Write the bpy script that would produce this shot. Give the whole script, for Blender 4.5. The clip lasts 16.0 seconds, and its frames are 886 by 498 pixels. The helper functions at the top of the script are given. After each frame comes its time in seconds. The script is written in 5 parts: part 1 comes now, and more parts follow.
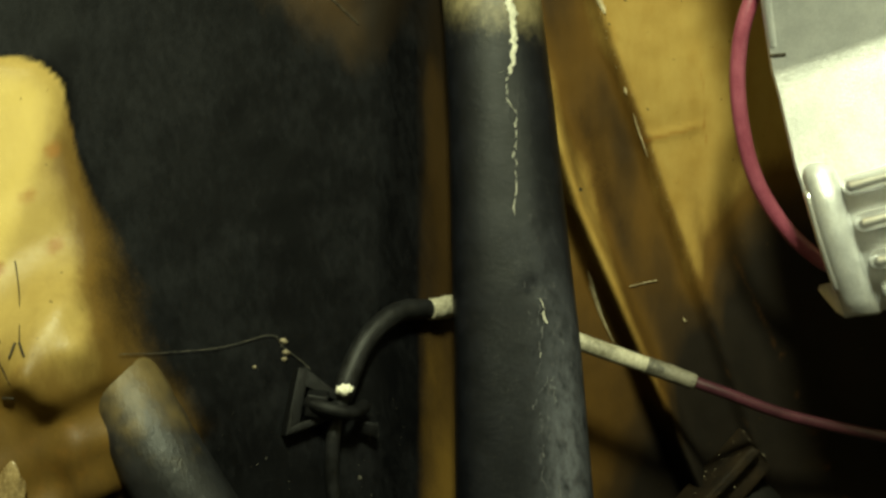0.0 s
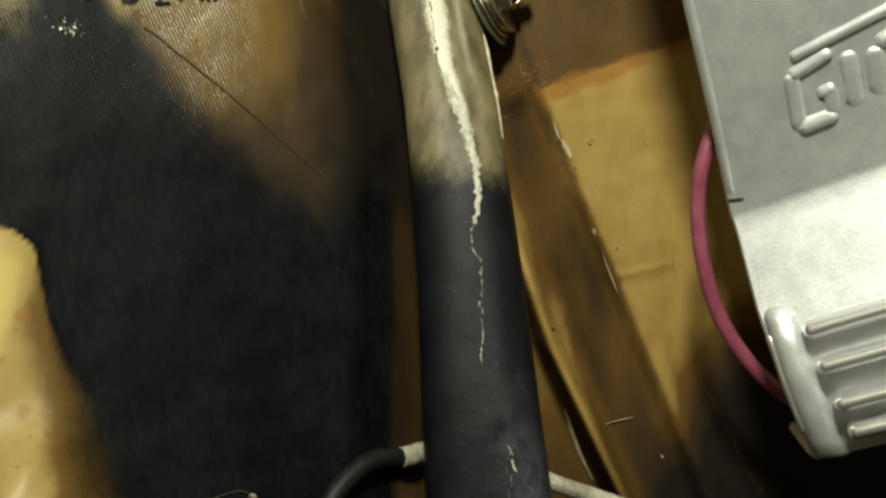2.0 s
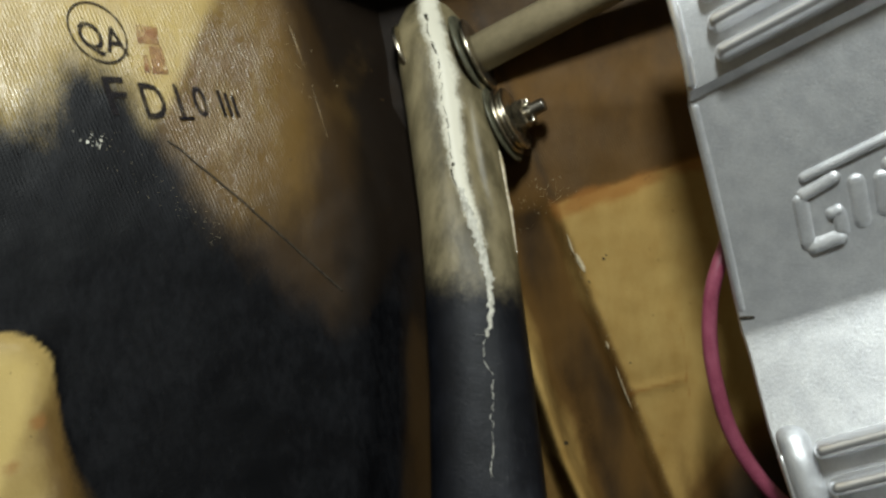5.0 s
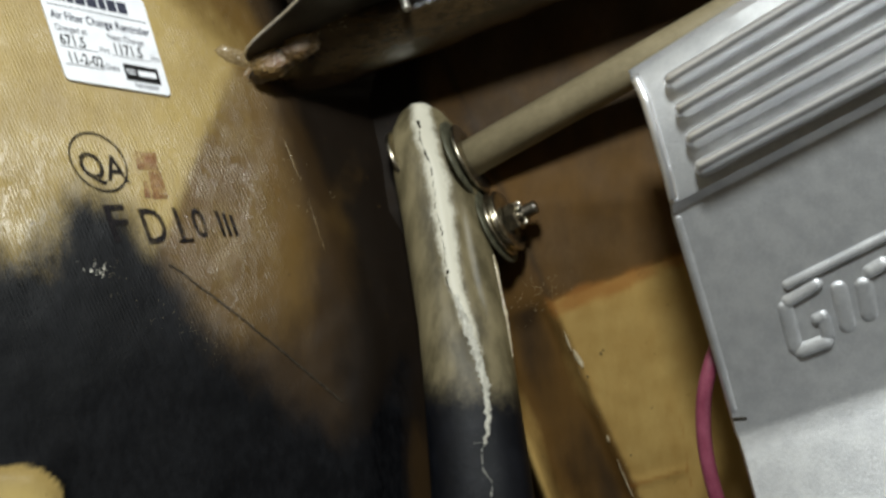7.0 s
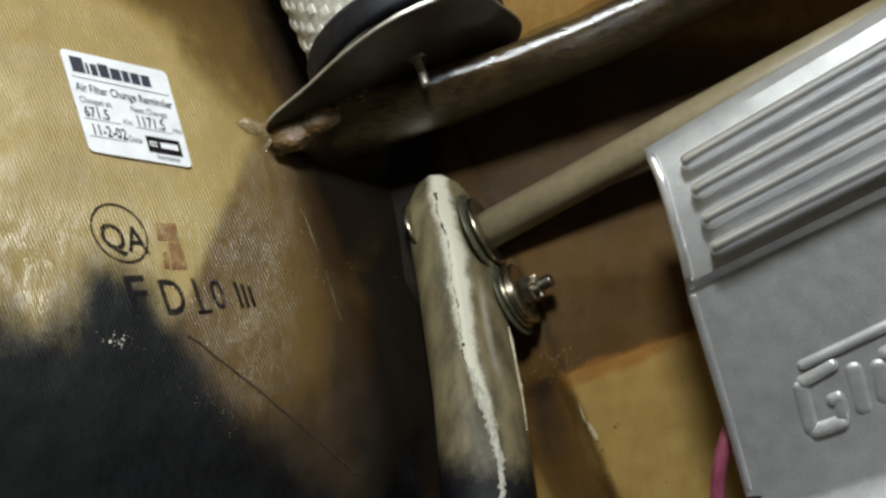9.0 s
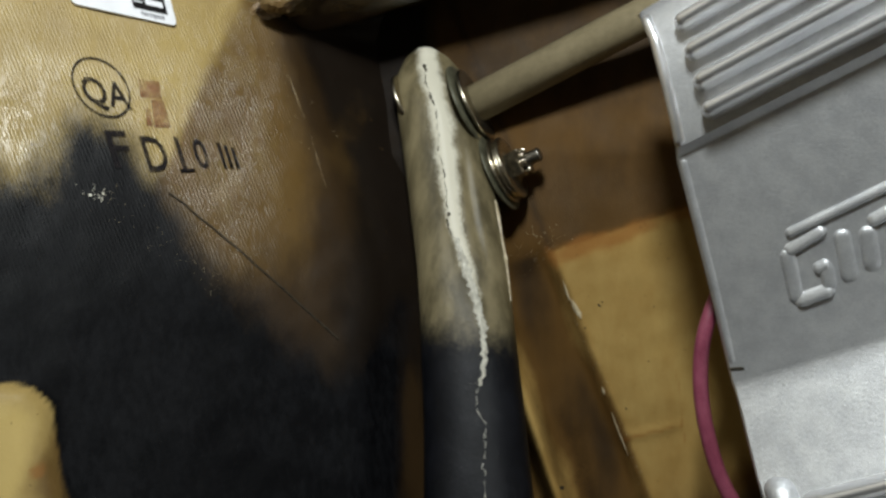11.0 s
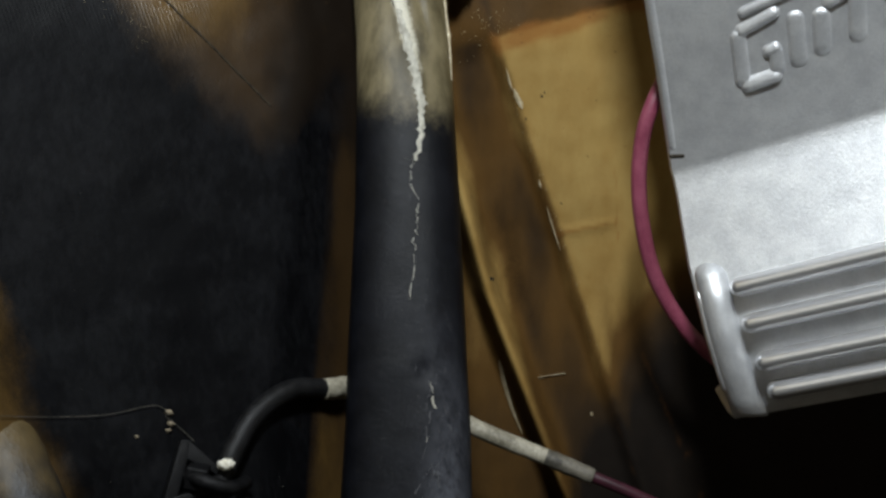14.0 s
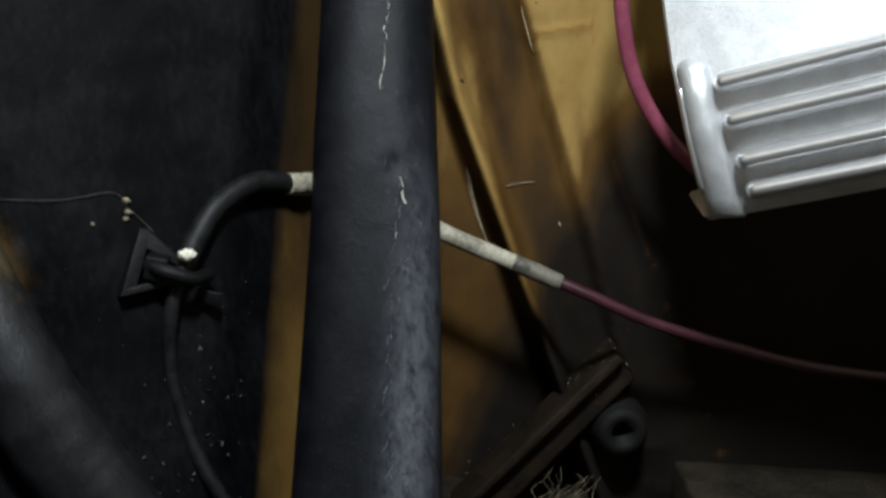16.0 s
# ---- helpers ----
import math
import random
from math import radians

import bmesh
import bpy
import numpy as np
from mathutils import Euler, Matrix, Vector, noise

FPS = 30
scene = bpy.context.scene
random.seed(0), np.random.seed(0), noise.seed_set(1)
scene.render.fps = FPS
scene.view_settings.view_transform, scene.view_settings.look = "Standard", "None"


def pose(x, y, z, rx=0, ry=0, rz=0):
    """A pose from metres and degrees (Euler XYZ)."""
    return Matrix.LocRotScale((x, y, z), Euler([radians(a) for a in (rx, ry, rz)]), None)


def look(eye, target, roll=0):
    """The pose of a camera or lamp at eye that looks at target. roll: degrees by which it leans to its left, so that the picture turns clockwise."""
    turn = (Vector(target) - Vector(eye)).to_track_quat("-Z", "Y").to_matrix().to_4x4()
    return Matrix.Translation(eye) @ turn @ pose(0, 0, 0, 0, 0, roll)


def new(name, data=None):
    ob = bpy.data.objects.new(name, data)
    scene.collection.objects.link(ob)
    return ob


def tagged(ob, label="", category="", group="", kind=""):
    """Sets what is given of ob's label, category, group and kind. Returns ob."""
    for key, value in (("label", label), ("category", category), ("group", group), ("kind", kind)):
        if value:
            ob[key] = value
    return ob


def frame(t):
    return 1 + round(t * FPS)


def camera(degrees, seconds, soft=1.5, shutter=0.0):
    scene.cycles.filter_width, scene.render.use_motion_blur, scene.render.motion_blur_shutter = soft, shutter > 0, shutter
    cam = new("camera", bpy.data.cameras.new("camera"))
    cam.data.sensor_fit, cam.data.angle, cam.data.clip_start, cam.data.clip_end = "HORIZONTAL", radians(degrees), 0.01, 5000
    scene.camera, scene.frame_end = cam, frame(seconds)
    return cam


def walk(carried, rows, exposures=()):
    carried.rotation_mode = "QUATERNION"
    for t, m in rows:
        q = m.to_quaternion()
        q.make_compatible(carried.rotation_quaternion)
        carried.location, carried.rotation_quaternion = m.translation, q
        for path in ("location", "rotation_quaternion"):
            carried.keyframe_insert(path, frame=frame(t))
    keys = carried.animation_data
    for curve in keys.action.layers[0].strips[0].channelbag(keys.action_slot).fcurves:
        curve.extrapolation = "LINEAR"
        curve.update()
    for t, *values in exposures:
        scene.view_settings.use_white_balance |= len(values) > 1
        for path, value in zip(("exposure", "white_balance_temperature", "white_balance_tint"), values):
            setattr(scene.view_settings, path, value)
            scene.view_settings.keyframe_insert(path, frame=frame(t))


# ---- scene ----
cam = camera(42.0, 16.0, soft=2.8, shutter=0.4)
ROWS = [
    (0.0, -0.00000, 0.00001, 0.26000, 76.999, -0.174, 0.040),
    (0.5, 0.00468, -0.00061, 0.26737, 78.363, 0.588, -0.147),
    (1.0, 0.00870, -0.00162, 0.27006, 79.474, 0.832, 0.023),
    (1.5, 0.01313, -0.00271, 0.27443, 80.743, 1.214, 0.206),
    (2.0, 0.01648, -0.00355, 0.27754, 82.076, 1.215, 0.456),
    (2.5, 0.01725, -0.00435, 0.27943, 82.955, 1.637, 0.593),
    (3.0, 0.01856, -0.00518, 0.28110, 83.942, 1.363, 0.868),
    (3.5, 0.02014, -0.00645, 0.28259, 85.099, 0.920, 1.317),
    (4.0, 0.02098, -0.00730, 0.28168, 86.192, 0.452, 1.774),
    (6.5, 0.02860, -0.01335, 0.30004, 87.444, 1.286, 2.735),
    (7.0, 0.03720, -0.01671, 0.31717, 88.057, 2.502, 3.379),
    (7.5, 0.04045, -0.01825, 0.32914, 89.730, 2.364, 3.651),
    (8.0, 0.03862, -0.02053, 0.33472, 91.137, 2.062, 3.782),
    (8.5, 0.03668, -0.02037, 0.33021, 90.953, 1.756, 3.932),
    (9.0, 0.03597, -0.01998, 0.32714, 90.468, 1.884, 3.968),
    (9.5, 0.03532, -0.01977, 0.32656, 90.194, 1.972, 3.970),
    (10.0, 0.03455, -0.01697, 0.31458, 88.890, 1.472, 3.699),
    (12.5, 0.03578, -0.01236, 0.28560, 86.790, -0.705, 2.736),
    (13.0, 0.03596, -0.00965, 0.27807, 85.196, -0.989, 1.944),
    (13.5, 0.03712, -0.00805, 0.26748, 83.056, -2.239, 1.330),
    (14.0, 0.03611, -0.00531, 0.25901, 81.536, -3.045, 0.535),
    (14.5, 0.03375, -0.00334, 0.25549, 80.694, -3.728, -0.191),
    (15.0, 0.03221, 0.00001, 0.24831, 78.790, -3.920, -0.912),
    (15.5, 0.03066, 0.00326, 0.24121, 76.624, -4.296, -1.501),
    (16.0, 0.02885, 0.00589, 0.23314, 74.744, -4.665, -1.916),
]
walk(cam, [(t, pose(x, y, z, rx, ry, rz)) for t, x, y, z, rx, ry, rz in ROWS],
     exposures=[(0.0, 0.42, 9700, -19), (0.8, 0.34, 9400, -15), (1.5, 0.2, 8300, -5), (2.4, 0.05, 7000, 6), (3.4, -0.1, 6400, 10), (4.2, -0.15, 6300, 10), (7.0, -0.43, 6350, 13), (9.0, -0.58, 6350, 13), (10.2, -0.56, 6350, 13), (12.5, -0.38, 6200, 14), (14.5, -0.25, 6100, 15), (16.0, 0.17, 6000, 13)])

# ---------------------------------------------------------------- light
world = bpy.data.worlds.new("world")
world.use_nodes = True
scene.world = world
world.node_tree.nodes["Background"].inputs[0].default_value = (0.8, 0.85, 1.0, 1)
world.node_tree.nodes["Background"].inputs[1].default_value = 0.014
LAMP_AT, LAMP_TO, LAMP_W = (0.005, -0.04, 0.73), (0.04, 0.44, 0.24), 6.6
lamp_data = bpy.data.lights.new("inspection_lamp", "AREA")
lamp_data.shape, lamp_data.size, lamp_data.energy, lamp_data.color = "DISK", 0.11, LAMP_W, (0.94, 1.0, 0.95)
lamp = new("inspection_lamp", lamp_data)
lamp.matrix_world = look(LAMP_AT, LAMP_TO)

# ---------------------------------------------------------------- small helpers


def empty(name, at, label, category, group="", kind=""):
    ob = new(name)
    ob.location = at
    ob.empty_display_size = 0.01
    return tagged(ob, label, category, group, kind)


def mesh_of(bm, name, smooth=True):
    me = bpy.data.meshes.new(name)
    bmesh.ops.recalc_face_normals(bm, faces=bm.faces[:])
    bm.to_mesh(me)
    bm.free()
    for p in me.polygons:
        p.use_smooth = smooth
    return me


def part(name, bm, material, parent=None, label="", smooth=True):
    """One mesh object, in world metres, under a thing or a part."""
    me = bm if isinstance(bm, bpy.types.Mesh) else mesh_of(bm, name, smooth)
    me.materials.append(material)
    ob = new(name, me)
    if parent:
        ob.parent = parent
        base, up = Vector((0, 0, 0)), parent
        while up:
            base, up = base + up.location, up.parent
        ob.location = -base
    if label:
        ob["label"] = label
    return ob


def sharp(ob, degrees=35):
    ob.data.set_sharp_from_angle(angle=radians(degrees))
    return ob


def tube_bm(points, radii, sides=20, cap=True, bm=None, jitter=0.0):
    """A round tube along points, smoothed by Catmull-Rom."""
    bm = bm or bmesh.new()
    pts = [Vector(p) for p in points]
    if not hasattr(radii, "__len__"):
        radii = [radii] * len(pts)
    fine, rad = [], []
    n = len(pts)
    for i in range(n - 1):
        p0, p1, p2, p3 = pts[max(i - 1, 0)], pts[i], pts[i + 1], pts[min(i + 2, n - 1)]
        steps = 10 if n > 2 else 2
        for k in range(steps):
            s = k / steps
            fine.append(0.5 * ((2 * p1) + (p2 - p0) * s + (2 * p0 - 5 * p1 + 4 * p2 - p3) * s * s + (3 * p1 - p0 - 3 * p2 + p3) * s ** 3))
            rad.append(radii[i] * (1 - s) + radii[i + 1] * s)
    fine.append(pts[-1])
    rad.append(radii[-1])
    side, rings = None, []
    for i, p in enumerate(fine):
        d = (fine[min(i + 1, len(fine) - 1)] - fine[max(i - 1, 0)]).normalized()
        side = d.orthogonal() if side is None else side - d * side.dot(d)
        side.normalize()
        other = d.cross(side)
        r = rad[i] * (1 + jitter * noise.noise(p * 300))
        rings.append([bm.verts.new(p + (side * math.cos(a) + other * math.sin(a)) * r) for a in [2 * math.pi * k / sides for k in range(sides)]])
    for a, b in zip(rings, rings[1:]):
        for k in range(sides):
            bm.faces.new((a[k], a[(k + 1) % sides], b[(k + 1) % sides], b[k]))
    if cap:
        bm.faces.new(rings[0][::-1])
        bm.faces.new(rings[-1])
    return bm


def lathe_bm(at, axis, profile, sides=40, bm=None, bore=False):
    """Rings (distance along the axis, radius) round an axis; closed at both ends unless it is bored."""
    bm = bm or bmesh.new()
    d = Vector(axis).normalized()
    u = d.orthogonal().normalized()
    w = d.cross(u)
    rings = []
    for h, r in profile:
        c = Vector(at) + d * h
        rings.append([bm.verts.new(c + (u * math.cos(a) + w * math.sin(a)) * r) for a in [2 * math.pi * k / sides for k in range(sides)]])
    pairs = list(zip(rings, rings[1:])) + ([(rings[-1], rings[0])] if bore else [])
    for a, b in pairs:
        for k in range(sides):
            bm.faces.new((a[k], a[(k + 1) % sides], b[(k + 1) % sides], b[k]))
    if not bore:
        bm.faces.new(rings[0][::-1])
        bm.faces.new(rings[-1])
    return bm


def block_bm(corners, bevel=0.001, segments=2, bm=None):
    """A bevelled block from eight corners: four of one face, then the four opposite."""
    b = bmesh.new()
    v = [b.verts.new(c) for c in corners]
    for f in ((0, 1, 2, 3), (7, 6, 5, 4), (0, 4, 5, 1), (1, 5, 6, 2), (2, 6, 7, 3), (3, 7, 4, 0)):
        b.faces.new([v[i] for i in f])
    if bevel:
        bmesh.ops.bevel(b, geom=b.edges[:], offset=bevel, segments=segments, profile=0.6, affect="EDGES")
    if bm is None:
        return b
    me = bpy.data.meshes.new("tmp")
    b.to_mesh(me)
    b.free()
    bm.from_mesh(me)
    bpy.data.meshes.remove(me)
    return bm


def box_bm(x0, y0, z0, x1, y1, z1, bevel=0.001, bm=None):
    return block_bm([(x0, y0, z0), (x1, y0, z0), (x1, y0, z1), (x0, y0, z1), (x0, y1, z0), (x1, y1, z0), (x1, y1, z1), (x0, y1, z1)], bevel, 2, bm)


def smooth01(a, b, v):
    s = min(1.0, max(0.0, (v - a) / (b - a)))
    return s * s * (3 - 2 * s)


def lerp_table(table, v):
    return float(np.interp(v, [p[0] for p in table], [p[1] for p in table]))


def signed(poly, x, z):
    """Distance to the edge of a polygon, positive inside."""
    best, inside, n = 1e9, False, len(poly)
    for i in range(n):
        (ax, az), (bx, bz) = poly[i], poly[(i + 1) % n]
        ux, uz = bx - ax, bz - az
        s = max(0, min(1, ((x - ax) * ux + (z - az) * uz) / (ux * ux + uz * uz)))
        best = min(best, math.hypot(x - ax - s * ux, z - az - s * uz))
        if (az > z) != (bz > z) and x < ax + (z - az) / (bz - az) * ux:
            inside = not inside
    return best if inside else -best


def grid_mesh(name, xs, zs, place, thick, channels):
    """A sheet over a grid, with a back, and vertex channels (name -> function of x, z)."""
    nx, nz = len(xs), len(zs)
    verts = [place(x, z) for z in zs for x in xs]
    verts += [(x, y + thick, z) for x, y, z in verts]
    n = nx * nz
    faces = []
    for j in range(nz - 1):
        for i in range(nx - 1):
            a = j * nx + i
            faces.append((a, a + 1, a + nx + 1, a + nx))
            faces.append((n + a, n + a + nx, n + a + nx + 1, n + a + 1))
    rim = [i for i in range(nx)] + [j * nx + nx - 1 for j in range(1, nz)] + [(nz - 1) * nx + i for i in range(nx - 2, -1, -1)] + [j * nx for j in range(nz - 2, 0, -1)]
    for a, b in zip(rim, rim[1:] + rim[:1]):
        faces.append((b, a, n + a, n + b))
    me = bpy.data.meshes.new(name)
    me.from_pydata(verts, [], faces)
    for key, fn in channels.items():
        at = me.attributes.new(key, "FLOAT", "POINT")
        vals = [fn(x, z) for z in zs for x in xs]
        at.data.foreach_set("value", vals + vals)
    for p in me.polygons:
        p.use_smooth = True
    me.update()
    return me


# ---------------------------------------------------------------- materials


class Nodes:
    def __init__(self, name):
        self.m = bpy.data.materials.new(name)
        self.m.use_nodes = True
        self.t = self.m.node_tree
        self.b = self.t.nodes["Principled BSDF"]
        self.co = self.t.nodes.new("ShaderNodeTexCoord").outputs["Object"]

    def node(self, kind, **kw):
        n = self.t.nodes.new(kind)
        for k, v in kw.items():
            n.inputs[k].default_value = v
        return n

    def link(self, a, b):
        self.t.links.new(a, b)

    def noise(self, scale, detail=4.0, rough=0.55, stretch=None):
        n = self.node("ShaderNodeTexNoise", Scale=scale, Detail=detail, Roughness=rough)
        co = self.co
        if stretch:
            m = self.node("ShaderNodeMapping")
            m.inputs["Rotation"].default_value = [radians(a) for a in stretch[1]]
            m.inputs["Scale"].default_value = stretch[0]
            self.link(co, m.inputs["Vector"])
            co = m.outputs["Vector"]
        self.link(co, n.inputs["Vector"])
        return n.outputs["Fac"]

    def ramp(self, fac, lo, hi):
        n = self.t.nodes.new("ShaderNodeMapRange")
        n.inputs["From Min"].default_value, n.inputs["From Max"].default_value = lo, hi
        n.interpolation_type = "SMOOTHSTEP"
        self.link(fac, n.inputs["Value"])
        return n.outputs["Result"]

    def mathn(self, op, a, b):
        n = self.t.nodes.new("ShaderNodeMath")
        n.operation = op
        for k, v in enumerate((a, b)):
            if isinstance(v, (int, float)):
                n.inputs[k].default_value = v
            else:
                self.link(v, n.inputs[k])
        return n.outputs[0]

    def mix(self, fac, a, b):
        n = self.t.nodes.new("ShaderNodeMix")
        n.data_type = "RGBA"
        for sock, v in ((n.inputs["Factor"], fac), (n.inputs["A"], a), (n.inputs["B"], b)):
            if isinstance(v, (int, float)):
                sock.default_value = v
            elif isinstance(v, tuple):
                sock.default_value = (*v, 1)
            else:
                self.link(v, sock)
        return n.outputs["Result"]

    def attr(self, name):
        n = self.t.nodes.new("ShaderNodeAttribute")
        n.attribute_name = name
        return n.outputs["Fac"]

    def weave(self, period=0.0011, turn=20):
        """A woven cloth's height: two sets of threads at right angles."""
        outs = []
        for extra in (0, 90):
            m = self.node("ShaderNodeMapping")
            m.inputs["Rotation"].default_value = (0, radians(turn + extra), 0)
            self.link(self.co, m.inputs["Vector"])
            w = self.node("ShaderNodeTexWave", Scale=0.314 / period, Distortion=1.2, Detail=1.0)
            w.inputs["Detail Scale"].default_value = 0.4
            self.link(m.outputs["Vector"], w.inputs["Vector"])
            outs.append(w.outputs["Fac"])
        crossed = self.mathn("MULTIPLY", outs[0], self.mathn("ADD", 0.35, self.mathn("MULTIPLY", outs[1], 0.65)))
        worn = self.ramp(self.noise(260, 5, 0.75, ((1.0, 1.0, 0.4), (0, turn, 0))), 0.36, 0.68)
        return self.mathn("MULTIPLY", crossed, worn)

    def bump(self, height, strength, distance, normal=None):
        n = self.node("ShaderNodeBump", Strength=strength, Distance=distance)
        self.link(height, n.inputs["Height"])
        if normal:
            self.link(normal, n.inputs["Normal"])
        return n.outputs["Normal"]

    def done(self, colour=None, rough=None, metal=0.0, normal=None, coat=0.0, coat_rough=0.15):
        for key, v in (("Base Color", colour), ("Roughness", rough), ("Normal", normal)):
            if v is None:
                continue
            if isinstance(v, tuple):
                self.b.inputs[key].default_value = (*v, 1)
            elif isinstance(v, (int, float)):
                self.b.inputs[key].default_value = v
            else:
                self.link(v, self.b.inputs[key])
        self.b.inputs["Metallic"].default_value = metal
        self.b.inputs["Coat Weight"].default_value = coat
        self.b.inputs["Coat Roughness"].default_value = coat_rough
        if coat and normal is not None:
            self.link(normal, self.b.inputs["Coat Normal"])
        return self.m


def plain(name, dark, light, scale, rough=(0.4, 0.6), metal=0.0, bump=0.3, depth=0.0003, coat=0.0, stretch=None, spec=0.5, wear=None):
    """Two-scale mottled surface: broad stains and fine grain."""
    n = Nodes(name)
    broad, fine = n.noise(scale, 5), n.noise(scale * 9, 6, 0.65, stretch)
    both = n.mathn("ADD", n.mathn("MULTIPLY", broad, 0.6), n.mathn("MULTIPLY", fine, 0.4))
    colour = n.mix(n.ramp(both, 0.34, 0.66), dark, light)
    r = n.t.nodes.new("ShaderNodeMapRange")
    r.inputs["To Min"].default_value, r.inputs["To Max"].default_value = rough
    n.link(fine, r.inputs["Value"])
    if wear:
        low, high, cap = wear
        n.link(n.mathn("MULTIPLY", n.ramp(n.mathn("ADD", n.mathn("MULTIPLY", n.noise(1400, 5, 0.75), 0.6), n.mathn("MULTIPLY", n.noise(220, 4), 0.4)), low, high), cap), n.b.inputs["Alpha"])
    n.b.inputs["Specular IOR Level"].default_value = spec if max(light) > 0.06 else 0.22
    return n.done(colour, r.outputs["Result"], metal, n.bump(fine, bump, depth), coat, 0.16)


def fibreglass(name, pale, deep, amber, weave_depth, gloss=0.4):
    """Resin-soaked glass cloth; channels: paint (black overspray and painted-in shade), amber (resin-rich plies and
    browned shade), cloth (bare weave).
    """
    n = Nodes(name)
    broad, mid, fine = n.noise(14, 4), n.noise(70, 5, 0.6), n.noise(900, 3, 0.6)
    colour = n.mix(n.ramp(n.mathn("ADD", n.mathn("MULTIPLY", broad, 0.6), n.mathn("MULTIPLY", mid, 0.4)), 0.3, 0.72), pale, deep)
    streak = n.noise(45, 6, 0.7, ((1.0, 1.0, 0.35), (0, 12, 0)))
    tint = n.mathn("ADD", n.attr("amber"), n.mathn("MULTIPLY", n.mathn("SUBTRACT", streak, 0.5), 1.1))
    colour = n.mix(n.mathn("MULTIPLY", n.ramp(n.mathn("MULTIPLY", tint, -1.0), -0.25, 0.85), 0.9), colour, (0.50, 0.37, 0.13))
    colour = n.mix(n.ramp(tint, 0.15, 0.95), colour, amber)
    # Deeper browns, which also carry the shade painted into the walls.
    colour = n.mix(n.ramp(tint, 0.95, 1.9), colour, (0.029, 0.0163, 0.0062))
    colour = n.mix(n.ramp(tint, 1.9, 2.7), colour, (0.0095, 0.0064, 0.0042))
    rust = n.mathn("ADD", n.attr("rust"), n.mathn("MULTIPLY", n.mathn("SUBTRACT", n.noise(130, 6, 0.7), 0.5), 1.2))
    colour = n.mix(n.mathn("MULTIPLY", n.ramp(rust, 0.4, 1.3), 0.75), colour, (0.22, 0.090, 0.018))
    colour = n.mix(n.mathn("MULTIPLY", n.ramp(broad, 0.62, 0.8), 0.45), colour, amber)
    cloth = n.weave(0.0011, 24)
    colour = n.mix(n.mathn("MULTIPLY", n.mathn("MULTIPLY", cloth, n.attr("cloth")), 0.10), colour, (0.62, 0.5, 0.27))
    specks = n.ramp(n.noise(420, 2, 0.5), 0.73, 0.76)
    colour = n.mix(n.mathn("MULTIPLY", specks, 0.6), colour, (0.05, 0.03, 0.012))
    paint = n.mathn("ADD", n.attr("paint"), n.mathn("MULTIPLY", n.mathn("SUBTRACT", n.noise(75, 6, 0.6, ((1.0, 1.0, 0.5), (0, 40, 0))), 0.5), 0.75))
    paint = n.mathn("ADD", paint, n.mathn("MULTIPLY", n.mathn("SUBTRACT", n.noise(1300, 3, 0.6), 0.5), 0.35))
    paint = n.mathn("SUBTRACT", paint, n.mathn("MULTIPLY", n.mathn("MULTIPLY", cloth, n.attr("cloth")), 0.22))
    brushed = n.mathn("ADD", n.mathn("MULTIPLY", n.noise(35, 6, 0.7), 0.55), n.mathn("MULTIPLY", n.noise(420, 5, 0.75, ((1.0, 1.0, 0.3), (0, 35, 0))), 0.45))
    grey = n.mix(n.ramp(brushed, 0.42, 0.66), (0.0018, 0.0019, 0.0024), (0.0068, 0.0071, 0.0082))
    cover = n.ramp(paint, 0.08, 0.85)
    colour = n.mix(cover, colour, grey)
    dust = n.mathn("MULTIPLY", n.ramp(n.noise(1100, 2, 0.5), 0.76, 0.80), cover)
    colour = n.mix(n.mathn("MULTIPLY", dust, 0.3), colour, (0.10, 0.095, 0.08))
    rough = n.mathn("ADD", n.mathn("MULTIPLY", mid, 0.35), gloss - 0.15)
    rough = n.mathn("SUBTRACT", n.mathn("ADD", rough, n.mathn("MULTIPLY", cover, 0.14)), n.mathn("MULTIPLY", n.attr("cloth"), 0.20))
    n.link(n.mathn("MULTIPLY", n.mathn("ADD", 0.16, n.mathn("MULTIPLY", n.attr("cloth"), 0.32)), n.mathn("SUBTRACT", 1.0, n.mathn("MULTIPLY", cover, 0.6))), n.b.inputs["Specular IOR Level"])
    height = n.mathn("MULTIPLY", cloth, n.mathn("ADD", n.mathn("MULTIPLY", n.attr("cloth"), 0.9), 0.03))
    normal = n.bump(height, 0.9, weave_depth)
    normal = n.bump(mid, 0.5, 0.0005, normal)
    normal = n.bump(fine, 0.35, 0.0002, normal)
    return n.done(colour, rough, 0, normal)


